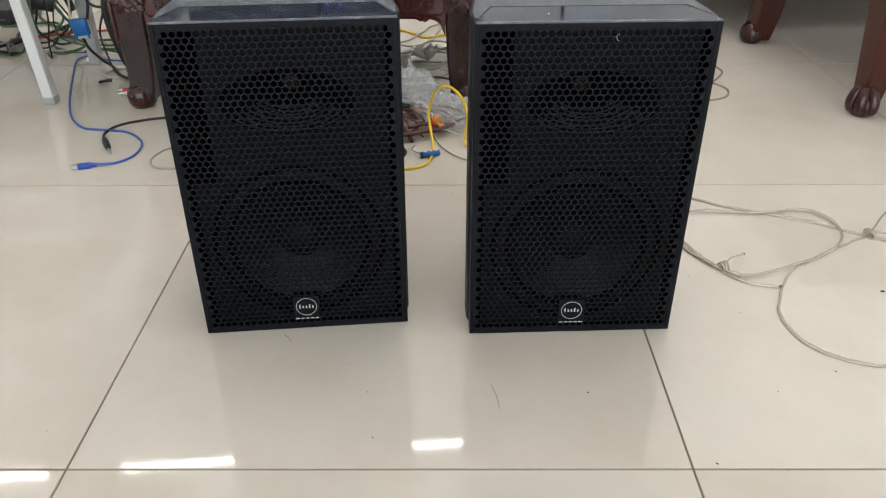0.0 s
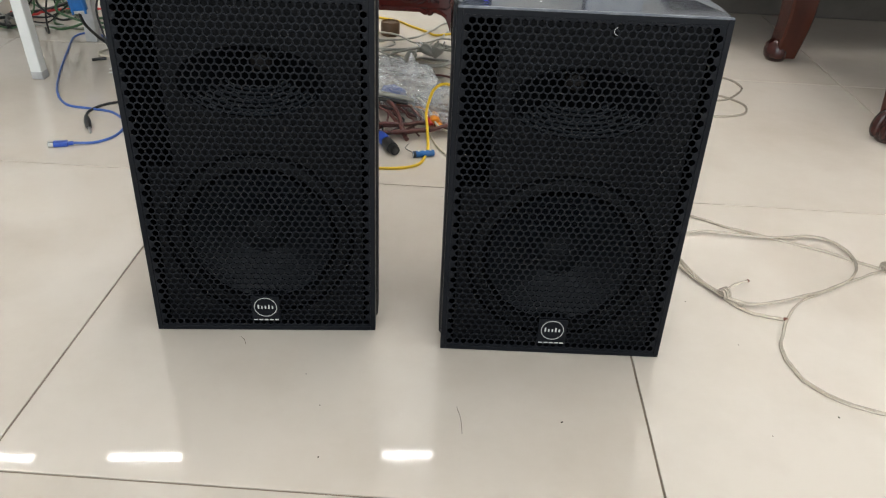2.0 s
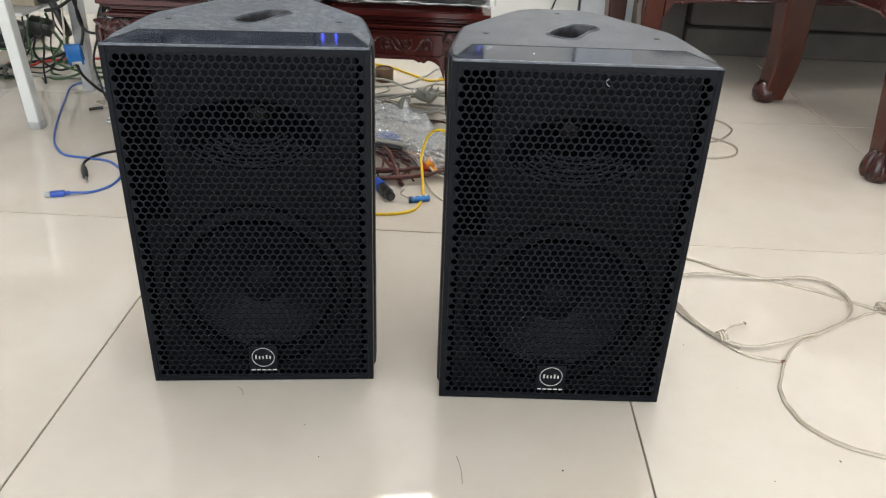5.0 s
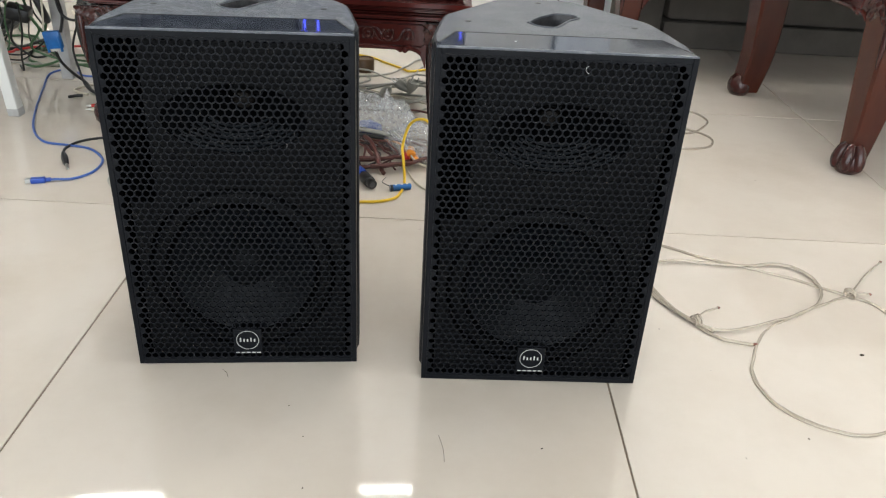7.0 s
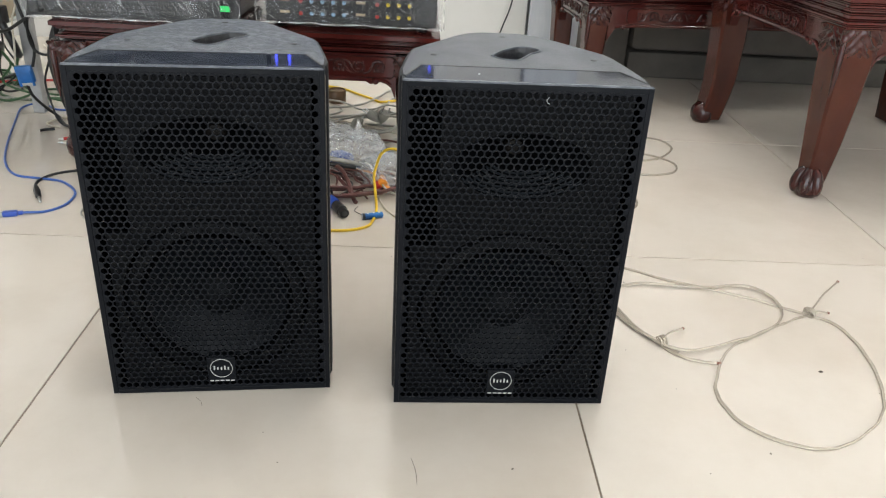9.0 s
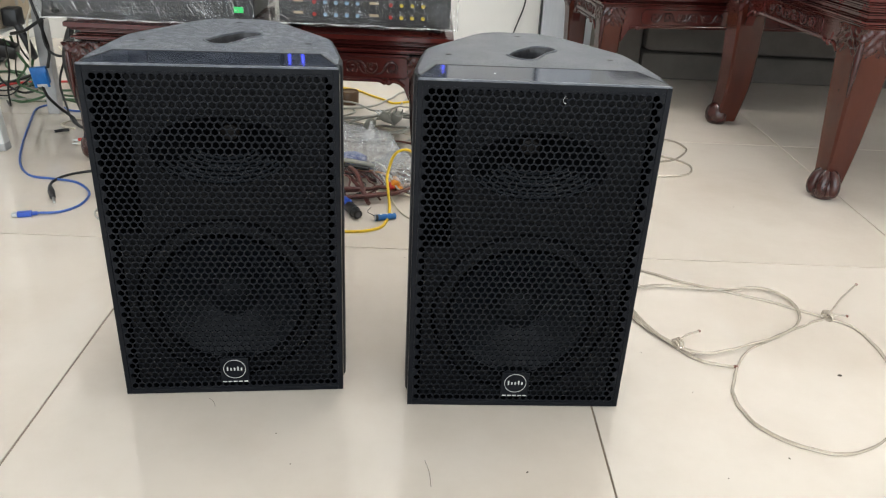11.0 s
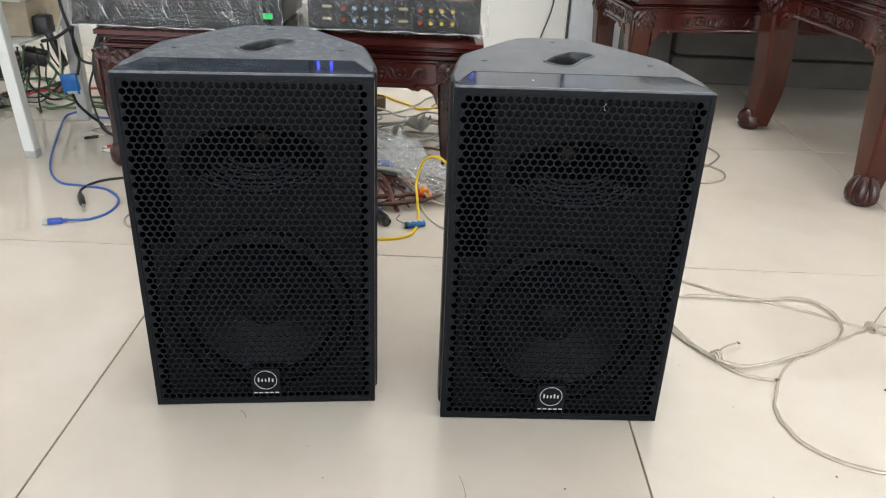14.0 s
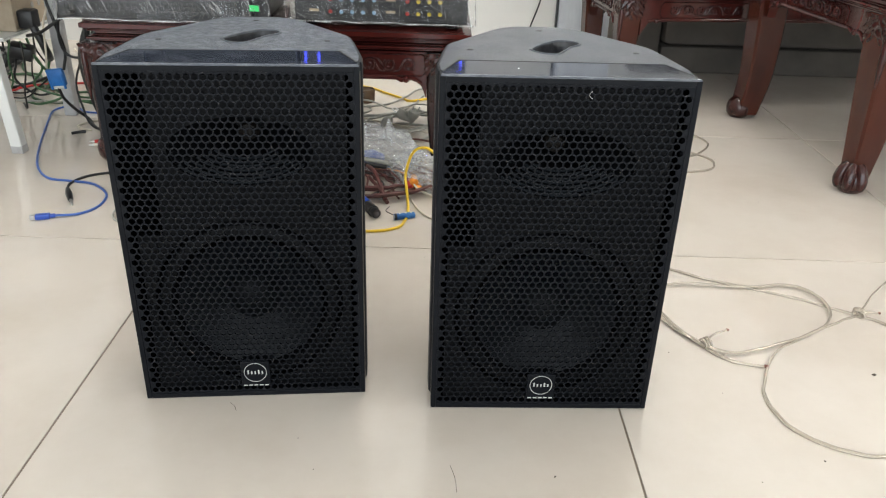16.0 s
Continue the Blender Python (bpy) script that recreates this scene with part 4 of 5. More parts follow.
def blue_cable():
    c = thing("usb_cable", pose(0, 0, 0), "blue cable with rectangular metal-tipped plug on the floor", "cable")
    r = 0.0029
    line = [(-0.699, 0.893, 0.003), (-0.658, 0.911), (-0.632, 0.955), (-0.640, 1.022), (-0.693, 1.081), (-0.754, 1.097), (-0.817, 1.113), (-0.877, 1.190), (-0.937, 1.328), (-1.001, 1.510),
            (-1.042, 1.64), (-1.02, 1.69), (-0.975, 1.672), (-0.942, 1.642), (-0.872, 1.641), (-0.78, 1.66), (-0.66, 1.70)]
    part("lead", cable_bm(floor_line(line, r), r, 10), BLUE, c, smooth=60)
    turn = math.degrees(math.atan2(0.014, 0.045))
    m = pose(-0.724, 0.8845, 0.0062, 0, 0, turn)
    part("plug_body", box((-0.013, -0.0068, -0.0056), (0.016, 0.0068, 0.0056), 0.002, m), BLUEPLUG, c, smooth=40)
    part("strain_relief", box((0.016, -0.004, -0.0038), (0.027, 0.004, 0.0038), 0.0015, m), BLUEPLUG, c, smooth=40)
    part("metal_tip", box((-0.0235, -0.0058, -0.0046), (-0.013, 0.0058, 0.0046), 0.0008, m), STEEL, c)


def jack_cable():
    c = thing("audio_cable", pose(0, 0, 0), "black audio cable with a metal jack plug", "cable")
    r = 0.0032
    part("lead", cable_bm(floor_line([(-0.735, 1.035, 0.002), (-0.748, 1.075), (-0.737, 1.118), (-0.70, 1.150), (-0.62, 1.178), (-0.52, 1.18), (-0.40, 1.15)], r), r), BLACKC, c, smooth=60)
    plug_at(c, "plug_body", (-0.7, 0.972, 0.008), (-0.737, 1.040, 0.008), [(0, 0.0045), (0.1, 0.0065), (0.55, 0.0078), (0.8, 0.006), (1.0, 0.0038)], BLACKPL)
    plug_at(c, "jack_tip", (-0.686, 0.948, 0.007), (-0.7, 0.973, 0.008), [(0, 0.0), (0.06, 0.0022), (0.2, 0.0030), (0.28, 0.0022), (0.4, 0.0031), (1.0, 0.0033)], STEEL)


def rca_cable():
    c = thing("phono_cable", pose(0, 0, 0), "cream cable with red and white phono plugs", "cable")
    for k, (dx, dy, m) in enumerate(((0, 0, RED), (0.01, -0.027, CREAM))):
        plug_at(c, "plug_body", (-0.808 + dx, 1.372 + dy, 0.006), (-0.768 + dx, 1.382 + dy, 0.006), [(0, 0.0045), (0.1, 0.0055), (0.7, 0.0055), (1.0, 0.003)], m)
        plug_at(c, "tip", (-0.822 + dx, 1.369 + dy, 0.006), (-0.807 + dx, 1.372 + dy, 0.006), [(0, 0.0), (0.1, 0.0018), (0.5, 0.0018), (0.55, 0.004), (1.0, 0.004)], STEEL)
        part("lead", cable_bm(floor_line([(-0.769 + dx, 1.382 + dy, 0.004), (-0.72, 1.40 + dy), (-0.64, 1.46), (-0.56, 1.47)], 0.002), 0.002), CREAM, c, smooth=60)


blue_cable()
jack_cable()
rca_cable()
cable(floor_line([(-0.86, 1.475), (-0.895, 1.49), (-0.912, 1.515), (-0.885, 1.56), (-0.837, 1.555), (-0.76, 1.535), (-0.68, 1.55)], 0.003), 0.003, CREAM, "cream cable lying by the bench leg")
cable(floor_line([(-0.90, 1.440), (-0.885, 1.452), (-0.868, 1.458)], 0.004), 0.004, BLACKC, "short black cable end on the floor")


def vga_cable():
    c = thing("monitor_cable", pose(0, 0, 0), "black monitor cable with bright blue plug hanging down", "cable")
    m = pose(-0.942, 1.50, 0.142, 4, -6, 2)
    part("plug_body", box((-0.023, -0.008, -0.022), (0.023, 0.008, 0.026), 0.004, m), BRIGHTBLUE, c, "bright blue plug hood", smooth=40)
    for x in (-0.018, 0.018):
        part("thumb_screw", lathe([(0.0035, -0.03), (0.0035, 0.012), (0.0, 0.014)], 10, m @ pose(x, -0.006, 0)), BRIGHTBLUE, c)
    part("metal_shell", box((-0.016, -0.005, -0.030), (0.016, 0.005, -0.022), 0.001, m), STEEL, c)
    part("lead", cable_bm([(-0.918, 1.50, 0.166), (-0.906, 1.50, 0.217), (-0.914, 1.49, 0.29), (-0.928, 1.49, 0.36), (-0.935, 1.50, 0.46), (-0.96, 1.52, 0.56)], 0.0042), BLACKC, c, smooth=60)
    part("lead", cable_bm([(-0.942, 1.50, 0.114), (-0.936, 1.51, 0.08), (-0.925, 1.55, 0.035), (-0.90, 1.56, 0.008), (-0.85, 1.49, 0.005), (-0.80, 1.47, 0.005), (-0.70, 1.50, 0.005)], 0.0042), BLACKC, c, smooth=60)


vga_cable()
cable([(-0.965, 1.50, 0.168), (-0.955, 1.495, 0.22), (-0.948, 1.495, 0.29), (-0.93, 1.50, 0.345), (-0.945, 1.52, 0.42), (-0.99, 1.54, 0.50)], 0.0028, CREAM, "thin cream cable hanging down to the blue plug")
cable([(-0.88, 1.47, 0.36), (-0.905, 1.48, 0.27), (-0.90, 1.49, 0.215), (-0.865, 1.49, 0.203), (-0.84, 1.48, 0.23), (-0.82, 1.46, 0.30), (-0.815, 1.45, 0.37)], 0.0038, BLACKC, "black cable hanging in a bow from the amplifier")
cable([(-0.815, 1.45, 0.36), (-0.825, 1.45, 0.25), (-0.858, 1.47, 0.19), (-0.882, 1.48, 0.13), (-0.875, 1.48, 0.07), (-0.855, 1.47, 0.02), (-0.80, 1.46, 0.006), (-0.70, 1.47, 0.006)], 0.003, BLACKC, "black cable falling from the amplifier to the floor")
cable([(-0.80, 1.46, 0.36), (-0.80, 1.47, 0.22), (-0.795, 1.48, 0.10), (-0.77, 1.49, 0.006), (-0.70, 1.52, 0.006)], 0.0028, BLACKC, "black cable falling from the amplifier to the floor")
cable([(-0.79, 1.47, 0.37), (-0.812, 1.46, 0.30), (-0.832, 1.46, 0.256), (-0.845, 1.46, 0.20), (-0.84, 1.47, 0.12), (-0.82, 1.49, 0.03), (-0.76, 1.50, 0.011)], 0.010, BLACKC, "thick black cable hanging down behind the bench")
cable([(-0.76, 1.47, 0.37), (-0.792, 1.47, 0.30), (-0.815, 1.475, 0.25), (-0.822, 1.48, 0.18), (-0.81, 1.49, 0.10), (-0.79, 1.52, 0.012), (-0.72, 1.54, 0.011)], 0.009, BLACKC, "thick black cable hanging down behind the bench")
cable([(-1.00, 1.50, 0.255), (-0.95, 1.47, 0.27), (-0.90, 1.46, 0.30), (-0.86, 1.46, 0.325)], 0.0045, BLACKC, "black cable hanging behind the white table")
cable([(-0.85, 1.50, 0.345), (-0.88, 1.50, 0.315), (-0.90, 1.50, 0.305)], 0.006, CREAM, "short cream cable end with taped tip")
for k, (line, m, r, what) in enumerate((
        ([(-1.45, 2.30), (-1.35, 2.10), (-1.27, 2.04), (-1.20, 1.95), (-1.195, 1.836), (-1.142, 1.75), (-1.06, 1.725), (-0.98, 1.75), (-0.85, 1.78), (-0.70, 1.80)], GREENC, 0.004, "dark green cable trailing on the floor"),
        ([(-1.40, 2.05), (-1.29, 2.03), (-1.21, 1.94), (-1.13, 1.87), (-1.02, 1.84), (-0.9, 1.86)], GREENC, 0.004, "dark green cable trailing on the floor"),
        ([(-1.50, 2.02), (-1.36, 1.99), (-1.28, 1.92), (-1.18, 1.90), (-1.05, 1.79), (-0.93, 1.79)], GREENC, 0.0035, "dark green cable trailing on the floor"),
        ([(-1.34, 1.84), (-1.257, 1.829), (-1.236, 1.884), (-1.12, 1.93), (-0.98, 1.95)], RED, 0.004, "red cable on the floor by the wall"),
        ([(-1.60, 1.60), (-1.365, 1.656), (-1.34, 1.739), (-1.31, 1.787), (-1.24, 1.90), (-1.20, 2.10)], BLACKC, 0.005, "black cable trailing under the white table"),
        ([(-1.256, 1.665), (-1.27, 1.70), (-1.31, 1.78), (-1.33, 1.90), (-1.39, 2.08), (-1.42, 2.3)], BLACKC, 0.0065, "thick black cable trailing under the white table"),
        ([(-1.40, 1.86), (-1.33, 1.79), (-1.22, 1.70), (-1.12, 1.71), (-1.04, 1.70)], GREYC, 0.003, "grey cable trailing under the white table"),
        ([(-1.15, 2.25), (-1.05, 2.10), (-0.95, 2.02), (-0.80, 1.98), (-0.6, 2.0)], GREYC, 0.0045, "grey cable trailing on the floor"),
        ([(-1.30, 2.40), (-1.15, 2.20), (-0.98, 2.12), (-0.82, 2.15)], CREAM, 0.004, "cream cable trailing on the floor"))):
    cable(floor_line(line, r, 0.0015 * k), r, m, what, group="cables trailing on the floor", wobble=0.015, seed=k)
cable([(-1.12, 1.72, 0.20), (-1.11, 1.73, 0.14), (-1.10, 1.78, 0.07), (-1.16, 1.86, 0.012), (-1.20, 1.92, 0.008)], 0.004, GREENC, "dark green cable hanging from the adapter")
cable([(-1.15, 1.68, 0.18), (-1.17, 1.66, 0.13), (-1.19, 1.66, 0.06), (-1.24, 1.70, 0.008), (-1.33, 1.72, 0.008)], 0.0045, BLACKC, "black cable hanging from the adapter")
cable([(-1.06, 1.68, 0.19), (-1.05, 1.70, 0.15), (-1.07, 1.72, 0.10), (-1.06, 1.78, 0.03), (-1.08, 1.90, 0.008)], 0.0035, CREAM, "cream cable hanging from the adapter")
tagged(part("paper_sheet", box((-0.15, -0.09, 0), (0.12, 0.09, 0.0025), 0.0008, pose(-1.56, 1.93, 0.0, 0, 0, 12)), PAPER), "sheet of white paper lying on the floor", "paper")


rnd_tangle = random.Random(21)
for k in range(9):
    x0, y0 = rnd_tangle.uniform(-1.24, -0.96), rnd_tangle.uniform(1.58, 1.80)
    side = rnd_tangle.uniform(-0.14, 0.14)
    top = rnd_tangle.uniform(0.16, 0.27)
    pts = [(x0, y0, top), (x0 + 0.3 * side, y0 + 0.02, top * 0.62), (x0 + 0.25 * side + rnd_tangle.uniform(-0.03, 0.03), y0 + 0.03, top * 0.3),
           (x0 + side, y0 + 0.05, 0.012), (x0 + 1.9 * side, y0 + rnd_tangle.uniform(0.0, 0.12), 0.006)]
    cable(pts, rnd_tangle.uniform(0.0022, 0.0040), (BLACKC, BLACKC, GREENC)[k % 3], ("black", "black", "dark green")[k % 3] + " cable tangled below the socket box", group="tangle below the socket box")
for k in range(6):
    x0, y0 = -0.075 + 0.018 * k, 1.06 + 0.012 * (k % 3)
    pts = [(x0 - 0.05, y0 + 0.08, 0.03), (x0 - 0.01, y0 + 0.045, 0.036 + 0.004 * (k % 2)), (x0 + 0.015, y0 + 0.01, 0.022), (x0 + 0.03 * (-1) ** k, y0 - 0.03, 0.006)]
    cable(pts, 0.0024, BROWNC if k % 3 else BLACKC, "thin dark cable end in the heap before the bag", group="cable ends before the bag", wobble=0.012, seed=40 + k)


def white_table():
    t = thing("white_table", pose(-0.968, 1.29, 0), "scuffed white painted wooden table with square legs", "table")
    for x, y in ((0, 0), (-0.75, 0), (-0.75, 0.34)):
        splay = Matrix.Translation((x, y, 0)) @ Matrix(((1, 0, 0.065 * (-1 if x == 0 else 1), 0), (0, 1, 0, 0), (0, 0, 1, 0), (0, 0, 0, 1)))
        bm = box((-0.0145, -0.016, 0), (0.0145, 0.016, 0.52), 0.003, splay)
        part("leg", bm, PAINTED, t, "white splayed leg with chipped foot")
        part("worn_foot", box((-0.0150, -0.0165, 0), (0.0150, 0.0165, 0.022), 0.003, splay), GREYWOOD, t, "chipped bare foot of the leg")
    part("leg", box((-0.025, 0.318, 0), (0.009, 0.352, 0.52), 0.003), GREYWOOD, t, "greyish leg with bare paint")
    part("rail", box((-0.73, -0.012, 0.385), (-0.02, 0.012, 0.44), 0.002), PAINTED, t)
    part("rail", box((-0.73, 0.322, 0.385), (-0.03, 0.346, 0.44), 0.002), PAINTED, t)
    part("shelf_rail", box((-0.77, 0.140, 0.246), (-0.19, 0.160, 0.272), 0.002), PAINTED, t)
    part("lower_shelf", box((-0.77, 0.160, 0.248), (-0.070, 0.660, 0.256), 0.001), PAINTED, t)
    k = thing("cardboard_box", pose(-1.60, 1.46, 0.2565), "flat tan cardboard box on the table shelf", "box")
    part("carton", box((0, 0, 0), (0.44, 0.15, 0.045), 0.003), CARD, k)
    part("lid", box((-0.002, -0.002, 0.045), (0.442, 0.152, 0.048), 0.001), CARD, k)
    part("tabletop", box((-0.80, -0.05, 0.52), (0.035, 0.40, 0.545), 0.003), PAINTED, t)
    b = thing("black_player", pose(-1.54, 1.455, 0.3050), "flat black device on the table shelf", "player")
    part("case", box((0, 0, 0.004), (0.36, 0.20, 0.045), 0.003), BLACKPL, b)
    for x in (0.03, 0.33):
        part("foot", lathe([(0.012, 0.0), (0.012, 0.005)], 12, pose(x, 0.03, 0)), RUBBER, b)
    c = thing("black_box", pose(-1.75, 2.02, 0.0), "black device case on the floor under the table", "device")
    part("case", box((0, 0, 0.006), (0.33, 0.22, 0.055), 0.004), BLACKPL, c)
    part("front_trim", box((0.01, -0.003, 0.02), (0.31, 0.0, 0.026)), AMPGREY, c)
    for x in (0.03, 0.27):
        part("foot", lathe([(0.012, 0.0), (0.012, 0.007)], 12, pose(x, 0.03, 0)), RUBBER, c)
    # pale wooden socket box on the shelf, with a slotted white box on it
    k = thing("socket_box", pose(-1.145, 1.535, 0.2565), "pale wooden socket box standing on the table shelf", "socket box")
    part("board", box((0, 0, 0), (0.100, 0.410, 0.0965), 0.003), CARD, k)
    part("metal_strip", box((0.1000, 0.398, 0.004), (0.1025, 0.406, 0.093)), EDGE, k)
    for y in (0.11, 0.15, 0.19):
        part("socket_hole", lathe([(0.0, 0.001), (0.008, 0.001), (0.009, -0.0005)], 14, pose(0.1003, y, 0.055, 0, 90, 0)), GREYC, k)
    a = thing("power_adapter", pose(-1.024, 1.578, 0.290), "black mains adapter plugged into the pale socket box", "adapter")
    part("body", box((-0.022, -0.03, -0.028), (0.022, 0.016, 0.022), 0.007), BLACKPL, a, smooth=40)
    part("tail", cable_bm([(0.01, -0.018, -0.015), (0.026, -0.02, -0.05), (0.034, -0.01, -0.09), (0.02, 0.03, -0.12)], 0.011), BLACKPL, a, smooth=60)
    a = thing("power_adapter", pose(-1.12, 1.68, 0.17), "bulky black mains adapter hanging among the cables", "adapter")
    part("body", box((-0.034, -0.022, -0.020), (0.034, 0.022, 0.020), 0.006, pose(0, 0, 0, 10, 14, 8)), BLACKPL, a, smooth=40)
    part("tail", cable_bm([(-0.05, 0, 0.0), (-0.08, 0, 0.02), (-0.10, 0.01, 0.09)], 0.006), BLACKPL, a, smooth=60)
    v = thing("white_slotted_box", pose(-1.150, 1.500, 0.3535), "white plastic box with dark slots on the socket box", "box")
    part("shell", box((0, 0, 0), (0.112, 0.450, 0.150), 0.006), PAINTED, v, smooth=40)
    for j in range(10):
        part("slot", box((0.1105, 0.020 + j * 0.042, 0.026), (0.1135, 0.052 + j * 0.042, 0.12)), BLACKPL, v)


white_table()


# ---- pile between the loudspeakers ----
def yellow_cable():
    c = thing("yellow_cable", pose(0, 0, 0), "bright yellow cable arching over the plastic bag", "cable")
    r = 0.0033
    pts = [(-0.20, 0.866, r), (-0.03, 0.867, r), (0.033, 0.888, r), (0.051, 0.928, r), (0.0555, 0.985, 0.005), (0.048, 1.05, 0.031), (0.044, 1.075, 0.05), (0.050, 1.083, 0.079), (0.060, 1.083, 0.104),
           (0.077, 1.078, 0.1185), (0.099, 1.068, 0.120), (0.125, 1.05, 0.098), (0.137, 1.035, 0.06), (0.132, 1.02, 0.02), (0.137, 0.993, r), (0.20, 0.91, r)]
    part("lead", cable_bm(pts, r, 10), YELLOW, c, smooth=60)


yellow_cable()
cable(floor_line([(-0.30, 2.08), (-0.131, 2.017), (-0.067, 1.955), (-0.01, 1.90), (0.02, 1.868), (0.087, 1.90), (0.22, 1.93)], 0.004), 0.004, YELLOW, "yellow cable running along under the bench")


def battery():
    b = thing("battery", pose(0.0490, 0.944, 0.0072, 90, 0, 110), "blue cylindrical battery with a thin wire", "battery")
    part("sleeve", lathe([(0.0, -0.024), (0.0066, -0.024), (0.0072, -0.0232), (0.0072, 0.0222), (0.0066, 0.023), (0.0, 0.023)], 18), BRIGHTBLUE, b, smooth=40)
    part("terminal", lathe([(0.003, 0.023), (0.003, 0.0255), (0.0, 0.0258)], 12), STEEL, b)
    part("end_band", lathe([(0.0073, -0.0236), (0.0074, -0.0230), (0.0074, -0.0185), (0.0073, -0.0180)], 18), BLACKPL, b, "black band at the battery's end")
    part("end_plate", lathe([(0.0058, -0.0246), (0.0058, -0.0238)], 14), STEEL, b)
    for z in (-0.013, 0.001, 0.013):
        part("print_bar", box((-0.0022, 0.0066, z), (0.0022, 0.00735, z + 0.004)), WHITE, b)
    w = part("wire", cable_bm([(0.0285, 0.936, 0.010), (0.012, 0.950, 0.012), (0.006, 0.973, 0.006), (0.012, 1.00, 0.004)], 0.0009), BLACKC)
    w.parent = b
    w.matrix_parent_inverse = b.matrix_basis.inverted()


battery()


def speaker_plug():
    p = thing("speaker_plug", pose(0, 0, 0), "round black loudspeaker plug with a blue collar", "plug")
    plug_at(p, "body", (-0.012, 0.936, 0.013), (-0.037, 0.981, 0.014), [(0, 0.0), (0.001, 0.008), (0.002, 0.0105), (0.28, 0.011), (0.3, 0.013), (0.9, 0.013), (1, 0.011)], BLACKPL)
    plug_at(p, "ring_opening", (-0.0116, 0.9353, 0.013), (-0.013, 0.9378, 0.013), [(0, 0.0045), (0.5, 0.0075), (1, 0.0075)], AMPGREY)
    plug_at(p, "collar", (-0.037, 0.981, 0.014), (-0.056, 1.015, 0.014), [(0, 0.0125), (0.3, 0.0135), (0.9, 0.012), (1, 0.007)], BLUEPLUG)
    part("lead", cable_bm([(-0.055, 1.014, 0.014), (-0.09, 1.11, 0.012), (-0.15, 1.15, 0.008), (-0.22, 1.18, 0.006)], 0.0055), BLACKC, p, smooth=60)


speaker_plug()
random.seed(4)
for k in range(6):
    a, b = 0.10 + 0.018 * k, 0.055 + 0.012 * k
    pts = [(-0.09 + (a + 0.01 * random.random()) * math.cos(u) * 1.15, 1.13 + b * math.sin(u), 0.007 + 0.006 * (k % 3) + 0.010 * random.random()) for u in (2 * math.pi * q / 13 + k for q in range(12))]
    cable(pts, 0.0042, BROWNC, "red-brown cable coiled under the plastic bag", group="brown cable coils", wobble=0.01, seed=k)
cable([(-0.07, 1.19, 0.035), (-0.04, 1.13, 0.045), (-0.02, 1.08, 0.038), (0.0, 1.03, 0.010), (0.006, 1.018, 0.006)], 0.005, BROWNC, "thick red-brown cable end over the coil")
cable([(-0.06, 1.15, 0.030), (-0.035, 1.09, 0.030), (-0.012, 1.05, 0.022), (0.0, 1.02, 0.012)], 0.0045, BROWNC, "thick red-brown cable end over the coil")
cable(floor_line([(0.02, 1.18, 0.02), (0.035, 1.14, 0.012), (0.056, 1.06), (0.078, 0.993), (0.109, 0.944), (0.16, 0.90)], 0.0026), 0.0026, CREAM, "cream cable lying past the battery")
cable([(0.0, 1.20, 0.045), (0.03, 1.15, 0.05), (0.05, 1.11, 0.04), (0.075, 1.07, 0.02), (0.12, 1.05, 0.008)], 0.0024, CREAM, "thin cream cable lying over the bag's edge")
cable([(-0.12, 1.20, 0.05), (-0.06, 1.175, 0.052), (-0.02, 1.165, 0.050), (0.01, 1.17, 0.042)], 0.006, GREYC, "thick grey cable lying before the bag")
cable([(-0.12, 1.18, 0.04), (-0.06, 1.16, 0.044), (-0.005, 1.155, 0.040)], 0.0055, BLACKC, "thick black cable lying before the bag")


def phono_pair():
    p = thing("phono_plugs", pose(0, 0, 0), "orange and red phono plugs poking from the bag", "plug")
    for x, y, z, m, s in ((0.066, 1.098, 0.026, ORANGE, 0.011), (0.056, 1.092, 0.020, RED, 0.0065), (0.077, 1.090, 0.016, ORANGE, 0.0085)):
        plug_at(p, "plug_body", (x, y - 0.016, z), (x - 0.008, y + 0.022, z + 0.006), [(0, 0.0), (0.01, s * 0.8), (0.1, s), (0.75, s), (1, s * 0.5)], m)
    plug_at(p, "tip", (0.079, 1.062, 0.014), (0.077, 1.075, 0.016), [(0, 0.0), (0.1, 0.0016), (0.5, 0.0016), (0.55, 0.0036), (1, 0.0036)], STEEL)
    part("lead", cable_bm([(0.055, 1.12, 0.03), (0.02, 1.16, 0.03), (-0.05, 1.20, 0.02), (-0.12, 1.22, 0.006)], 0.0025), ORANGE, p, smooth=60)


phono_pair()


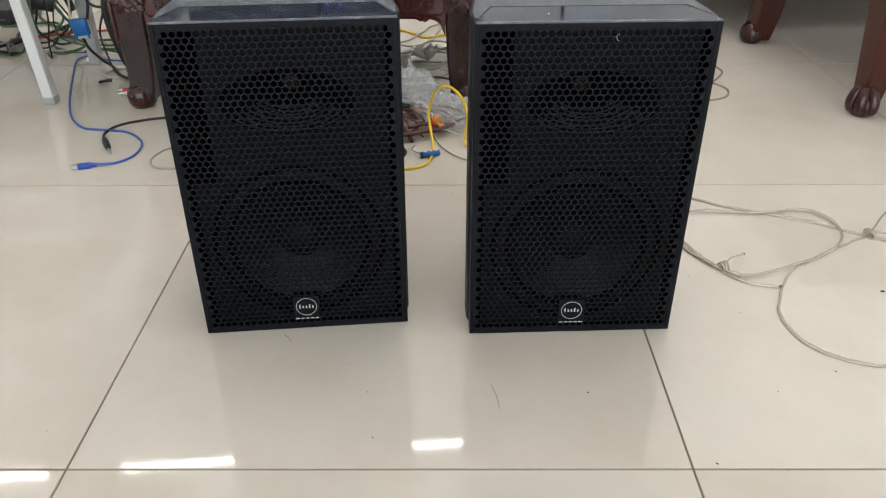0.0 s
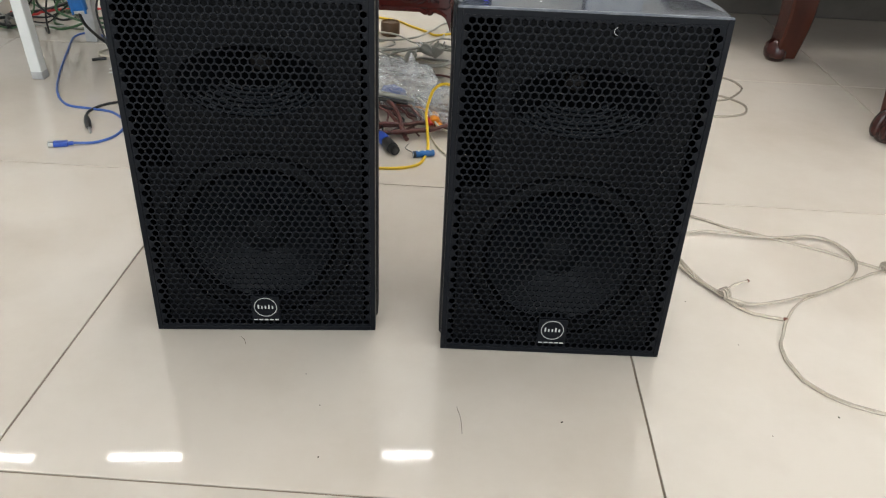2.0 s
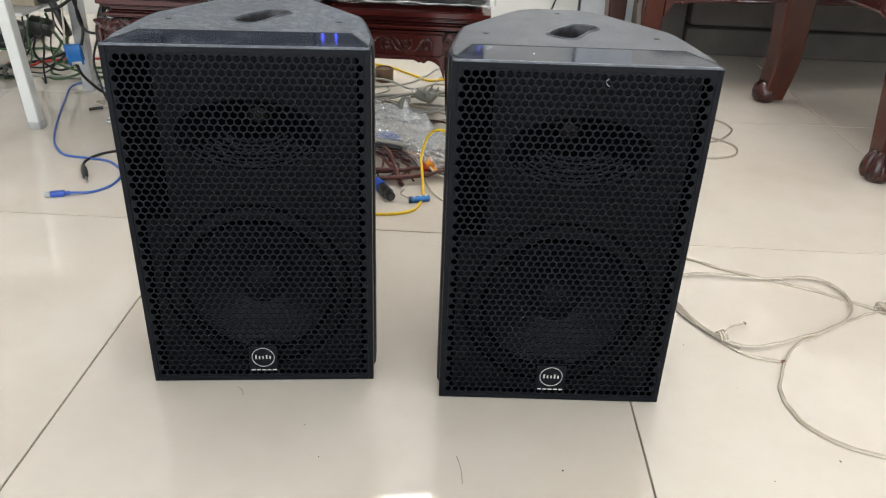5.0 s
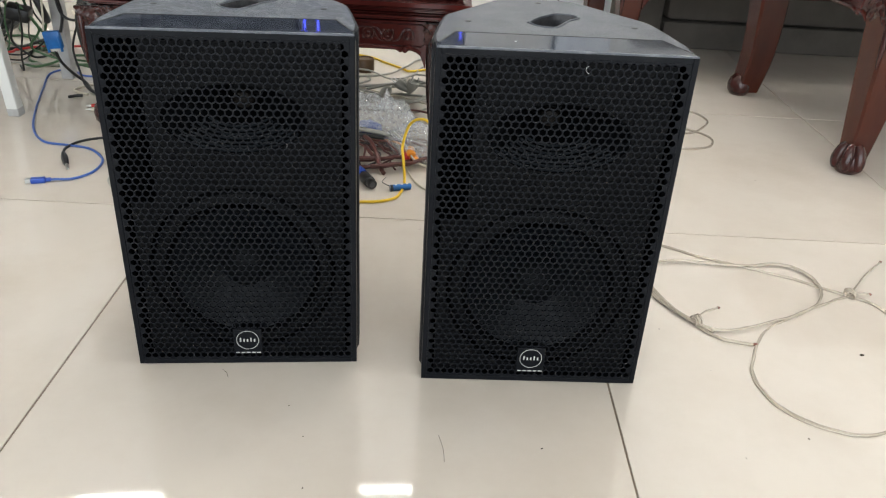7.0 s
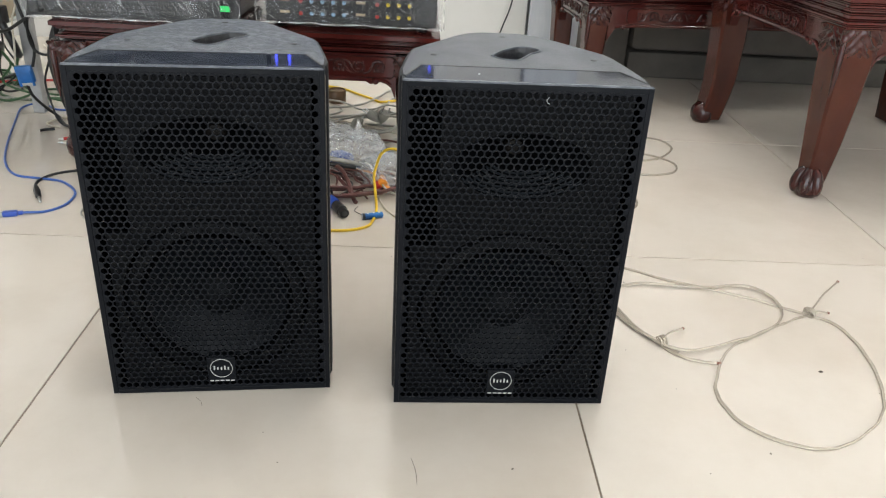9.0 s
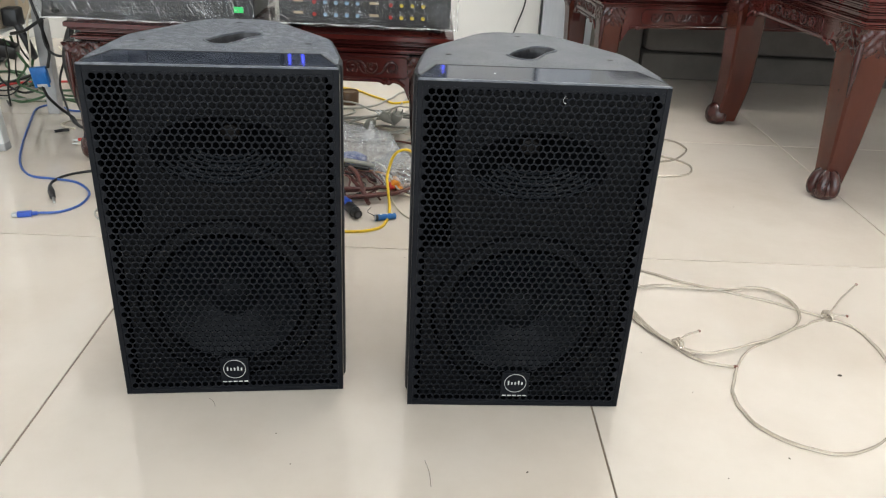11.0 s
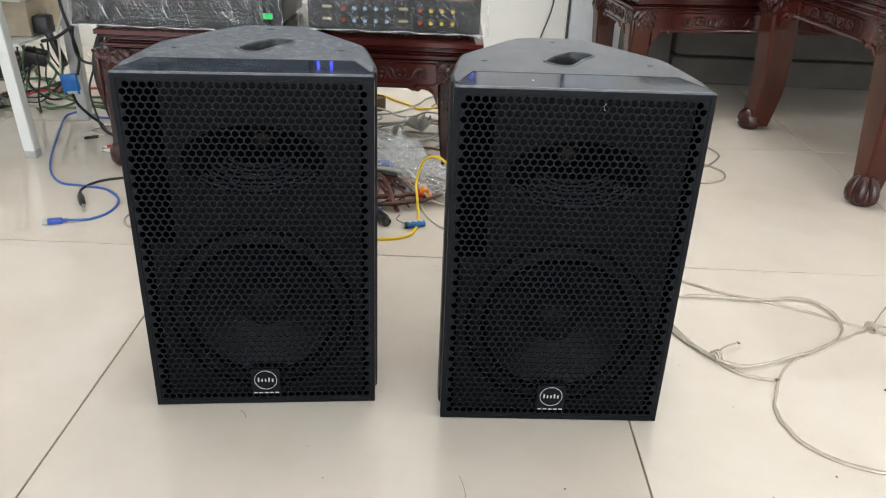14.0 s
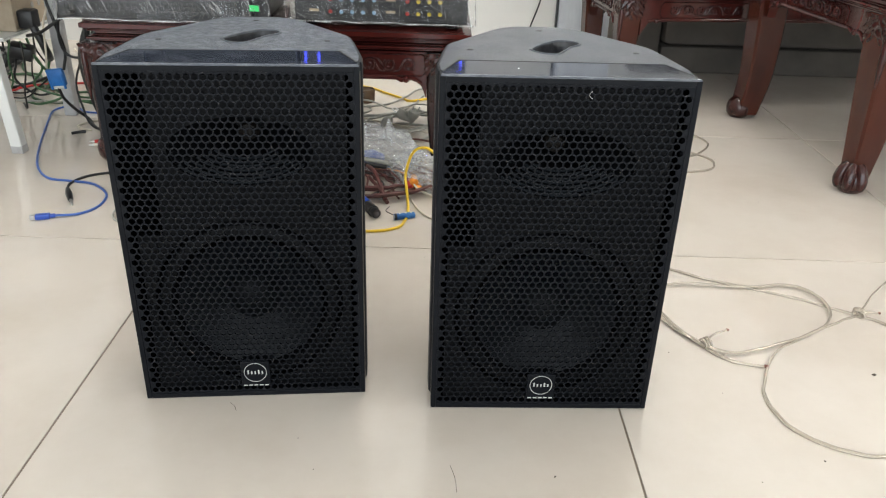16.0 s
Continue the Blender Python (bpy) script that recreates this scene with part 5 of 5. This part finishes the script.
def plastic_bag(name, at, size, seed, turn):
    bm = bmesh.new()
    bmesh.ops.create_icosphere(bm, subdivisions=5, radius=1)
    sx, sy, sz = size
    for v in bm.verts:
        d = v.co.copy()
        q = d * 1.6 + Vector((seed, seed * 0.7, 0))
        f = 1 + 0.32 * noise.noise(q) + 0.22 * (1 - 2 * abs(noise.noise(q * 2.6))) + 0.11 * (1 - 2 * abs(noise.noise(q * 5.0))) + 0.02 * (1 - 2 * abs(noise.noise(q * 11)))
        v.co = Vector((d.x * f * sx, d.y * f * sy, max(0.002 - at[2], d.z * f * sz)))
    ob = part(name, bm, BAG, smooth=45)
    ob.matrix_basis = pose(*at, 0, 0, turn)
    skin = [v.co.copy() for v in ob.data.vertices if v.co.z > 0.004 - at[2]]
    rnd = random.Random(int(seed))
    bm = bmesh.new()
    # thin pale tubes along the skin, painting in glints on its creases
    for _ in range(46):
        q = rnd.choice(skin)
        way = Vector((rnd.gauss(0, 1), rnd.gauss(0, 1), rnd.gauss(0, 0.8))).normalized() * rnd.uniform(0.004, 0.011)
        path = [q]
        for k in range(1, 4):
            goal = path[-1] + way
            path.append(min(skin, key=lambda p: (p - goal).length_squared))
        if all((a - b).length > 1e-4 for a, b in zip(path, path[1:])):
            add_tube(bm, spline([p * 1.012 for p in path], 3), rnd.uniform(0.0004, 0.0010), 5, lambda t: 0.2 + math.sin(t * 3.0))
    tagged(part("crease_glints", bm, FOLD_GLINT, ob, smooth=60), "pale slivers standing for glints on the film's creases", kind="stuff")
    return tagged(ob, "crumpled clear plastic bag lying on the cable pile", "plastic bag")


plastic_bag("plastic_bag", (-0.035, 1.255, 0.048), (0.095, 0.07, 0.052), 2.0, -30)
plastic_bag("plastic_bag", (0.080, 1.160, 0.028), (0.080, 0.052, 0.036), 7.0, -48)
bm = bmesh.new()
add_tube(bm, [(-0.005, 1.235, 0.085), (-0.003, 1.24, 0.108), (-0.009, 1.245, 0.134)], 0.024, 7, lambda t: 1.0 - 0.93 * t)
for v in bm.verts:
    v.co += 0.006 * Vector((noise.noise(v.co * 60), noise.noise(v.co * 60 + Vector((9, 0, 0))), noise.noise(v.co * 50)))
tagged(part("plastic_bag", bm, BAG), "peaked corner of a crumpled clear plastic bag", "plastic bag")
tagged(part("blue_pouch", add_lathe(bmesh.new(), [(0, -0.03), (0.018, -0.026), (0.024, 0), (0.018, 0.026), (0, 0.03)], 14, pose(-0.045, 1.20, 0.044, 90, 0, 70)), BLUEPLUG, smooth=50),
       "small dark blue plastic sleeve among the cables", "sleeve")

for k, (line, m, r) in enumerate((([(0.20, 2.18), (0.084, 2.026), (0.04, 1.85), (0.0, 1.76), (-0.06, 1.71), (-0.16, 1.69)], GREYC, 0.004),
                                  ([(0.16, 2.10), (0.05, 2.0), (-0.01, 1.86), (-0.08, 1.78), (-0.2, 1.76)], GREYC, 0.0045),
                                  ([(-0.2, 1.83), (-0.11, 1.815), (-0.03, 1.735), (0.04, 1.79), (0.09, 1.78), (0.2, 1.72)], GREYC, 0.004),
                                  ([(-0.15, 1.60), (-0.02, 1.66), (0.05, 1.70), (0.10, 1.66), (0.11, 1.58), (0.05, 1.50), (-0.03, 1.50), (-0.1, 1.56), (-0.05, 1.64), (0.06, 1.68), (0.15, 1.74)], GREYC, 0.0048),
                                  ([(-0.12, 1.55), (-0.04, 1.60), (0.06, 1.62), (0.11, 1.55), (0.06, 1.47), (-0.02, 1.46), (-0.09, 1.50)], GREYC, 0.0048),
                                  ([(-0.2, 1.66), (-0.1, 1.64), (0.01, 1.58), (0.10, 1.52), (0.2, 1.50)], CREAM, 0.0035),
                                  ([(-0.16, 1.46), (-0.06, 1.43), (0.04, 1.45), (0.13, 1.42), (0.22, 1.45)], BROWNC, 0.004),
                                  ([(-0.14, 1.62), (-0.06, 1.55), (0.02, 1.50), (0.10, 1.60), (0.06, 1.66), (-0.02, 1.63)], GREYC, 0.0045),
                                  ([(-0.18, 1.74), (-0.12, 1.79), (-0.10, 1.75), (-0.14, 1.70), (-0.2, 1.69)], GREYC, 0.0035))):
    r *= 0.78
    cable(floor_line(line, r, 0.006 * (k % 4)), r, m, "grey mains cable heaped under the bench" if m is GREYC else "cable heaped under the bench", group="cable heap under the bench", wobble=0.012, seed=20 + k)


def mains_plug(m, label):
    p = thing("mains_plug", m, label, "plug")
    part("body", lathe([(0.0, 0.0), (0.017, 0.0), (0.018, 0.004), (0.0175, 0.016), (0.011, 0.034), (0.006, 0.044), (0.0, 0.045)], 16, None, 1.0, 0.8), GREYC, p, smooth=40)
    for x in (-0.0095, 0.0095):
        part("pin", lathe([(0.0, -0.019), (0.0018, -0.0185), (0.0024, -0.017), (0.0024, 0.0)], 10, pose(x, 0, 0)), STEEL, p)


mains_plug(pose(0.045, 1.60, 0.050, 205, 12, 20), "grey two-pin mains plug with pins up")
mains_plug(pose(-0.005, 1.62, 0.040, 120, 0, 70), "grey two-pin mains plug lying on its side")
mains_plug(pose(-0.03, 1.55, 0.036, 250, 30, 150), "grey two-pin mains plug lying on its side")
bm = lathe([(0.0, 0.0), (0.028, 0.0), (0.030, 0.004), (0.030, 0.038), (0.027, 0.042), (0.026, 0.037), (0.0, 0.037)], 20, pose(-0.125, 1.86, 0))
tagged(part("tape_roll", bm, TAPE, smooth=40), "small brown roll standing on the floor under the bench", "roll")


# ---- wall wire, floor dirt, lint ----
cable([(0.535, 2.608, 0.62), (0.512, 2.608, 0.31), (0.503, 2.608, 0.22), (0.475, 2.608, 0.13), (0.44, 2.600, 0.03), (0.42, 2.595, 0.006)], 0.003, BLACKC, "thin black cable hanging down the white wall")
random.seed(11)
bm = bmesh.new()
spots = [(0.288, 0.144), (-0.013, 0.055), (0.56, 0.145), (0.876, 1.399), (0.893, 1.105), (0.52, -0.002), (0.433, 0.009), (0.511, 0.443), (0.567, 0.336), (0.661, 0.189), (-0.058, 0.205)]
spots += [(random.uniform(-1.4, 1.6), random.uniform(-0.3, 1.3)) for _ in range(34)]
for x, y in spots:
    s = random.uniform(0.0006, 0.0014)
    add_lathe(bm, [(0.0, 0.0), (s, 0.0), (s * 0.8, s * 0.5), (0.0, s * 0.6)], 6, pose(x, y, 0.0002, 0, 0, random.uniform(0, 180)) @ Matrix.Diagonal((1.6, 0.9, 1, 1)))
tagged(part("floor_grit", bm, DIRT), "tiny dark specks of grit scattered over the tiles", "grit", kind="stuff")
bm = lathe([(0.0, 0.0), (0.0033, 0.0), (0.003, 0.0014), (0.0014, 0.0024), (0, 0.0024)], 7, pose(0.828, 0.396, 0.0002) @ Matrix.Diagonal((1.2, 0.7, 1, 1)))
tagged(part("dirt_crumb", bm, DIRT), "small dark crumb of dirt on the tiles", "crumb")
for k, (x, y, a, ln) in enumerate(((-0.163, 0.269, 125, 0.022), (0.155, 0.135, 100, 0.05))):
    d = Vector((math.cos(radians(a)), math.sin(radians(a)), 0)) * ln / 2
    c = Vector((x, y, 0.0006))
    tagged(part("hair_thread", cable_bm([c - d, c + Vector((0.002, 0.001, 0)), c + d], 0.00028), DIRT), "fine dark thread lying on the tiles", "thread")
thread = part("lint_thread", cable_bm([(0.0, -0.0018, 0.0), (-0.003, -0.0022, -0.003), (-0.0025, -0.0022, -0.007), (0.001, -0.0018, -0.0095)], 0.00022), WHITE)
thread.matrix_basis = right.matrix_basis @ pose(0.026, 0, 0.474)
tagged(thread, "short white lint thread caught on the grille", "thread")
fleck = part("paint_fleck", lathe([(0.0, 0.0006), (0.0012, 0.0005), (0.0016, 0.0)], 8), WHITE)
fleck.matrix_basis = right.matrix_basis @ pose(-0.06, 0.036, TALL + 0.0011)
tagged(fleck, "tiny white paint fleck on the glossy strip", "fleck")


# ---- floor: a grout bed with separate polished tiles ----
def floor():
    base = tagged(part("floor", box((XL, YF, -0.12), (XR, YB, -0.0022)), GROUT), "beige polished floor tiles with thin dirty joints", "floor", kind="structure")
    s, gap = 0.8, 0.0030
    bm = bmesh.new()
    add_box(bm, (gap / 2, gap / 2, -0.010), (s - gap / 2, s - gap / 2, 0), 0.0004, seg=1)
    first = part("tile", bm, TILE, base)
    first.location = (-0.4, 0, 0)
    for i in range(-4, 6):
        for j in range(-5, 4):
            if (i, j) == (0, 0):
                continue
            x, y = -0.4 + i * s, j * s
            if x + s < XL - 0.79 or x > XR or y + s < YF or y > YB:
                continue
            t = new("tile", first.data)
            t.parent = base
            t.location = (x, y, 0)


floor()
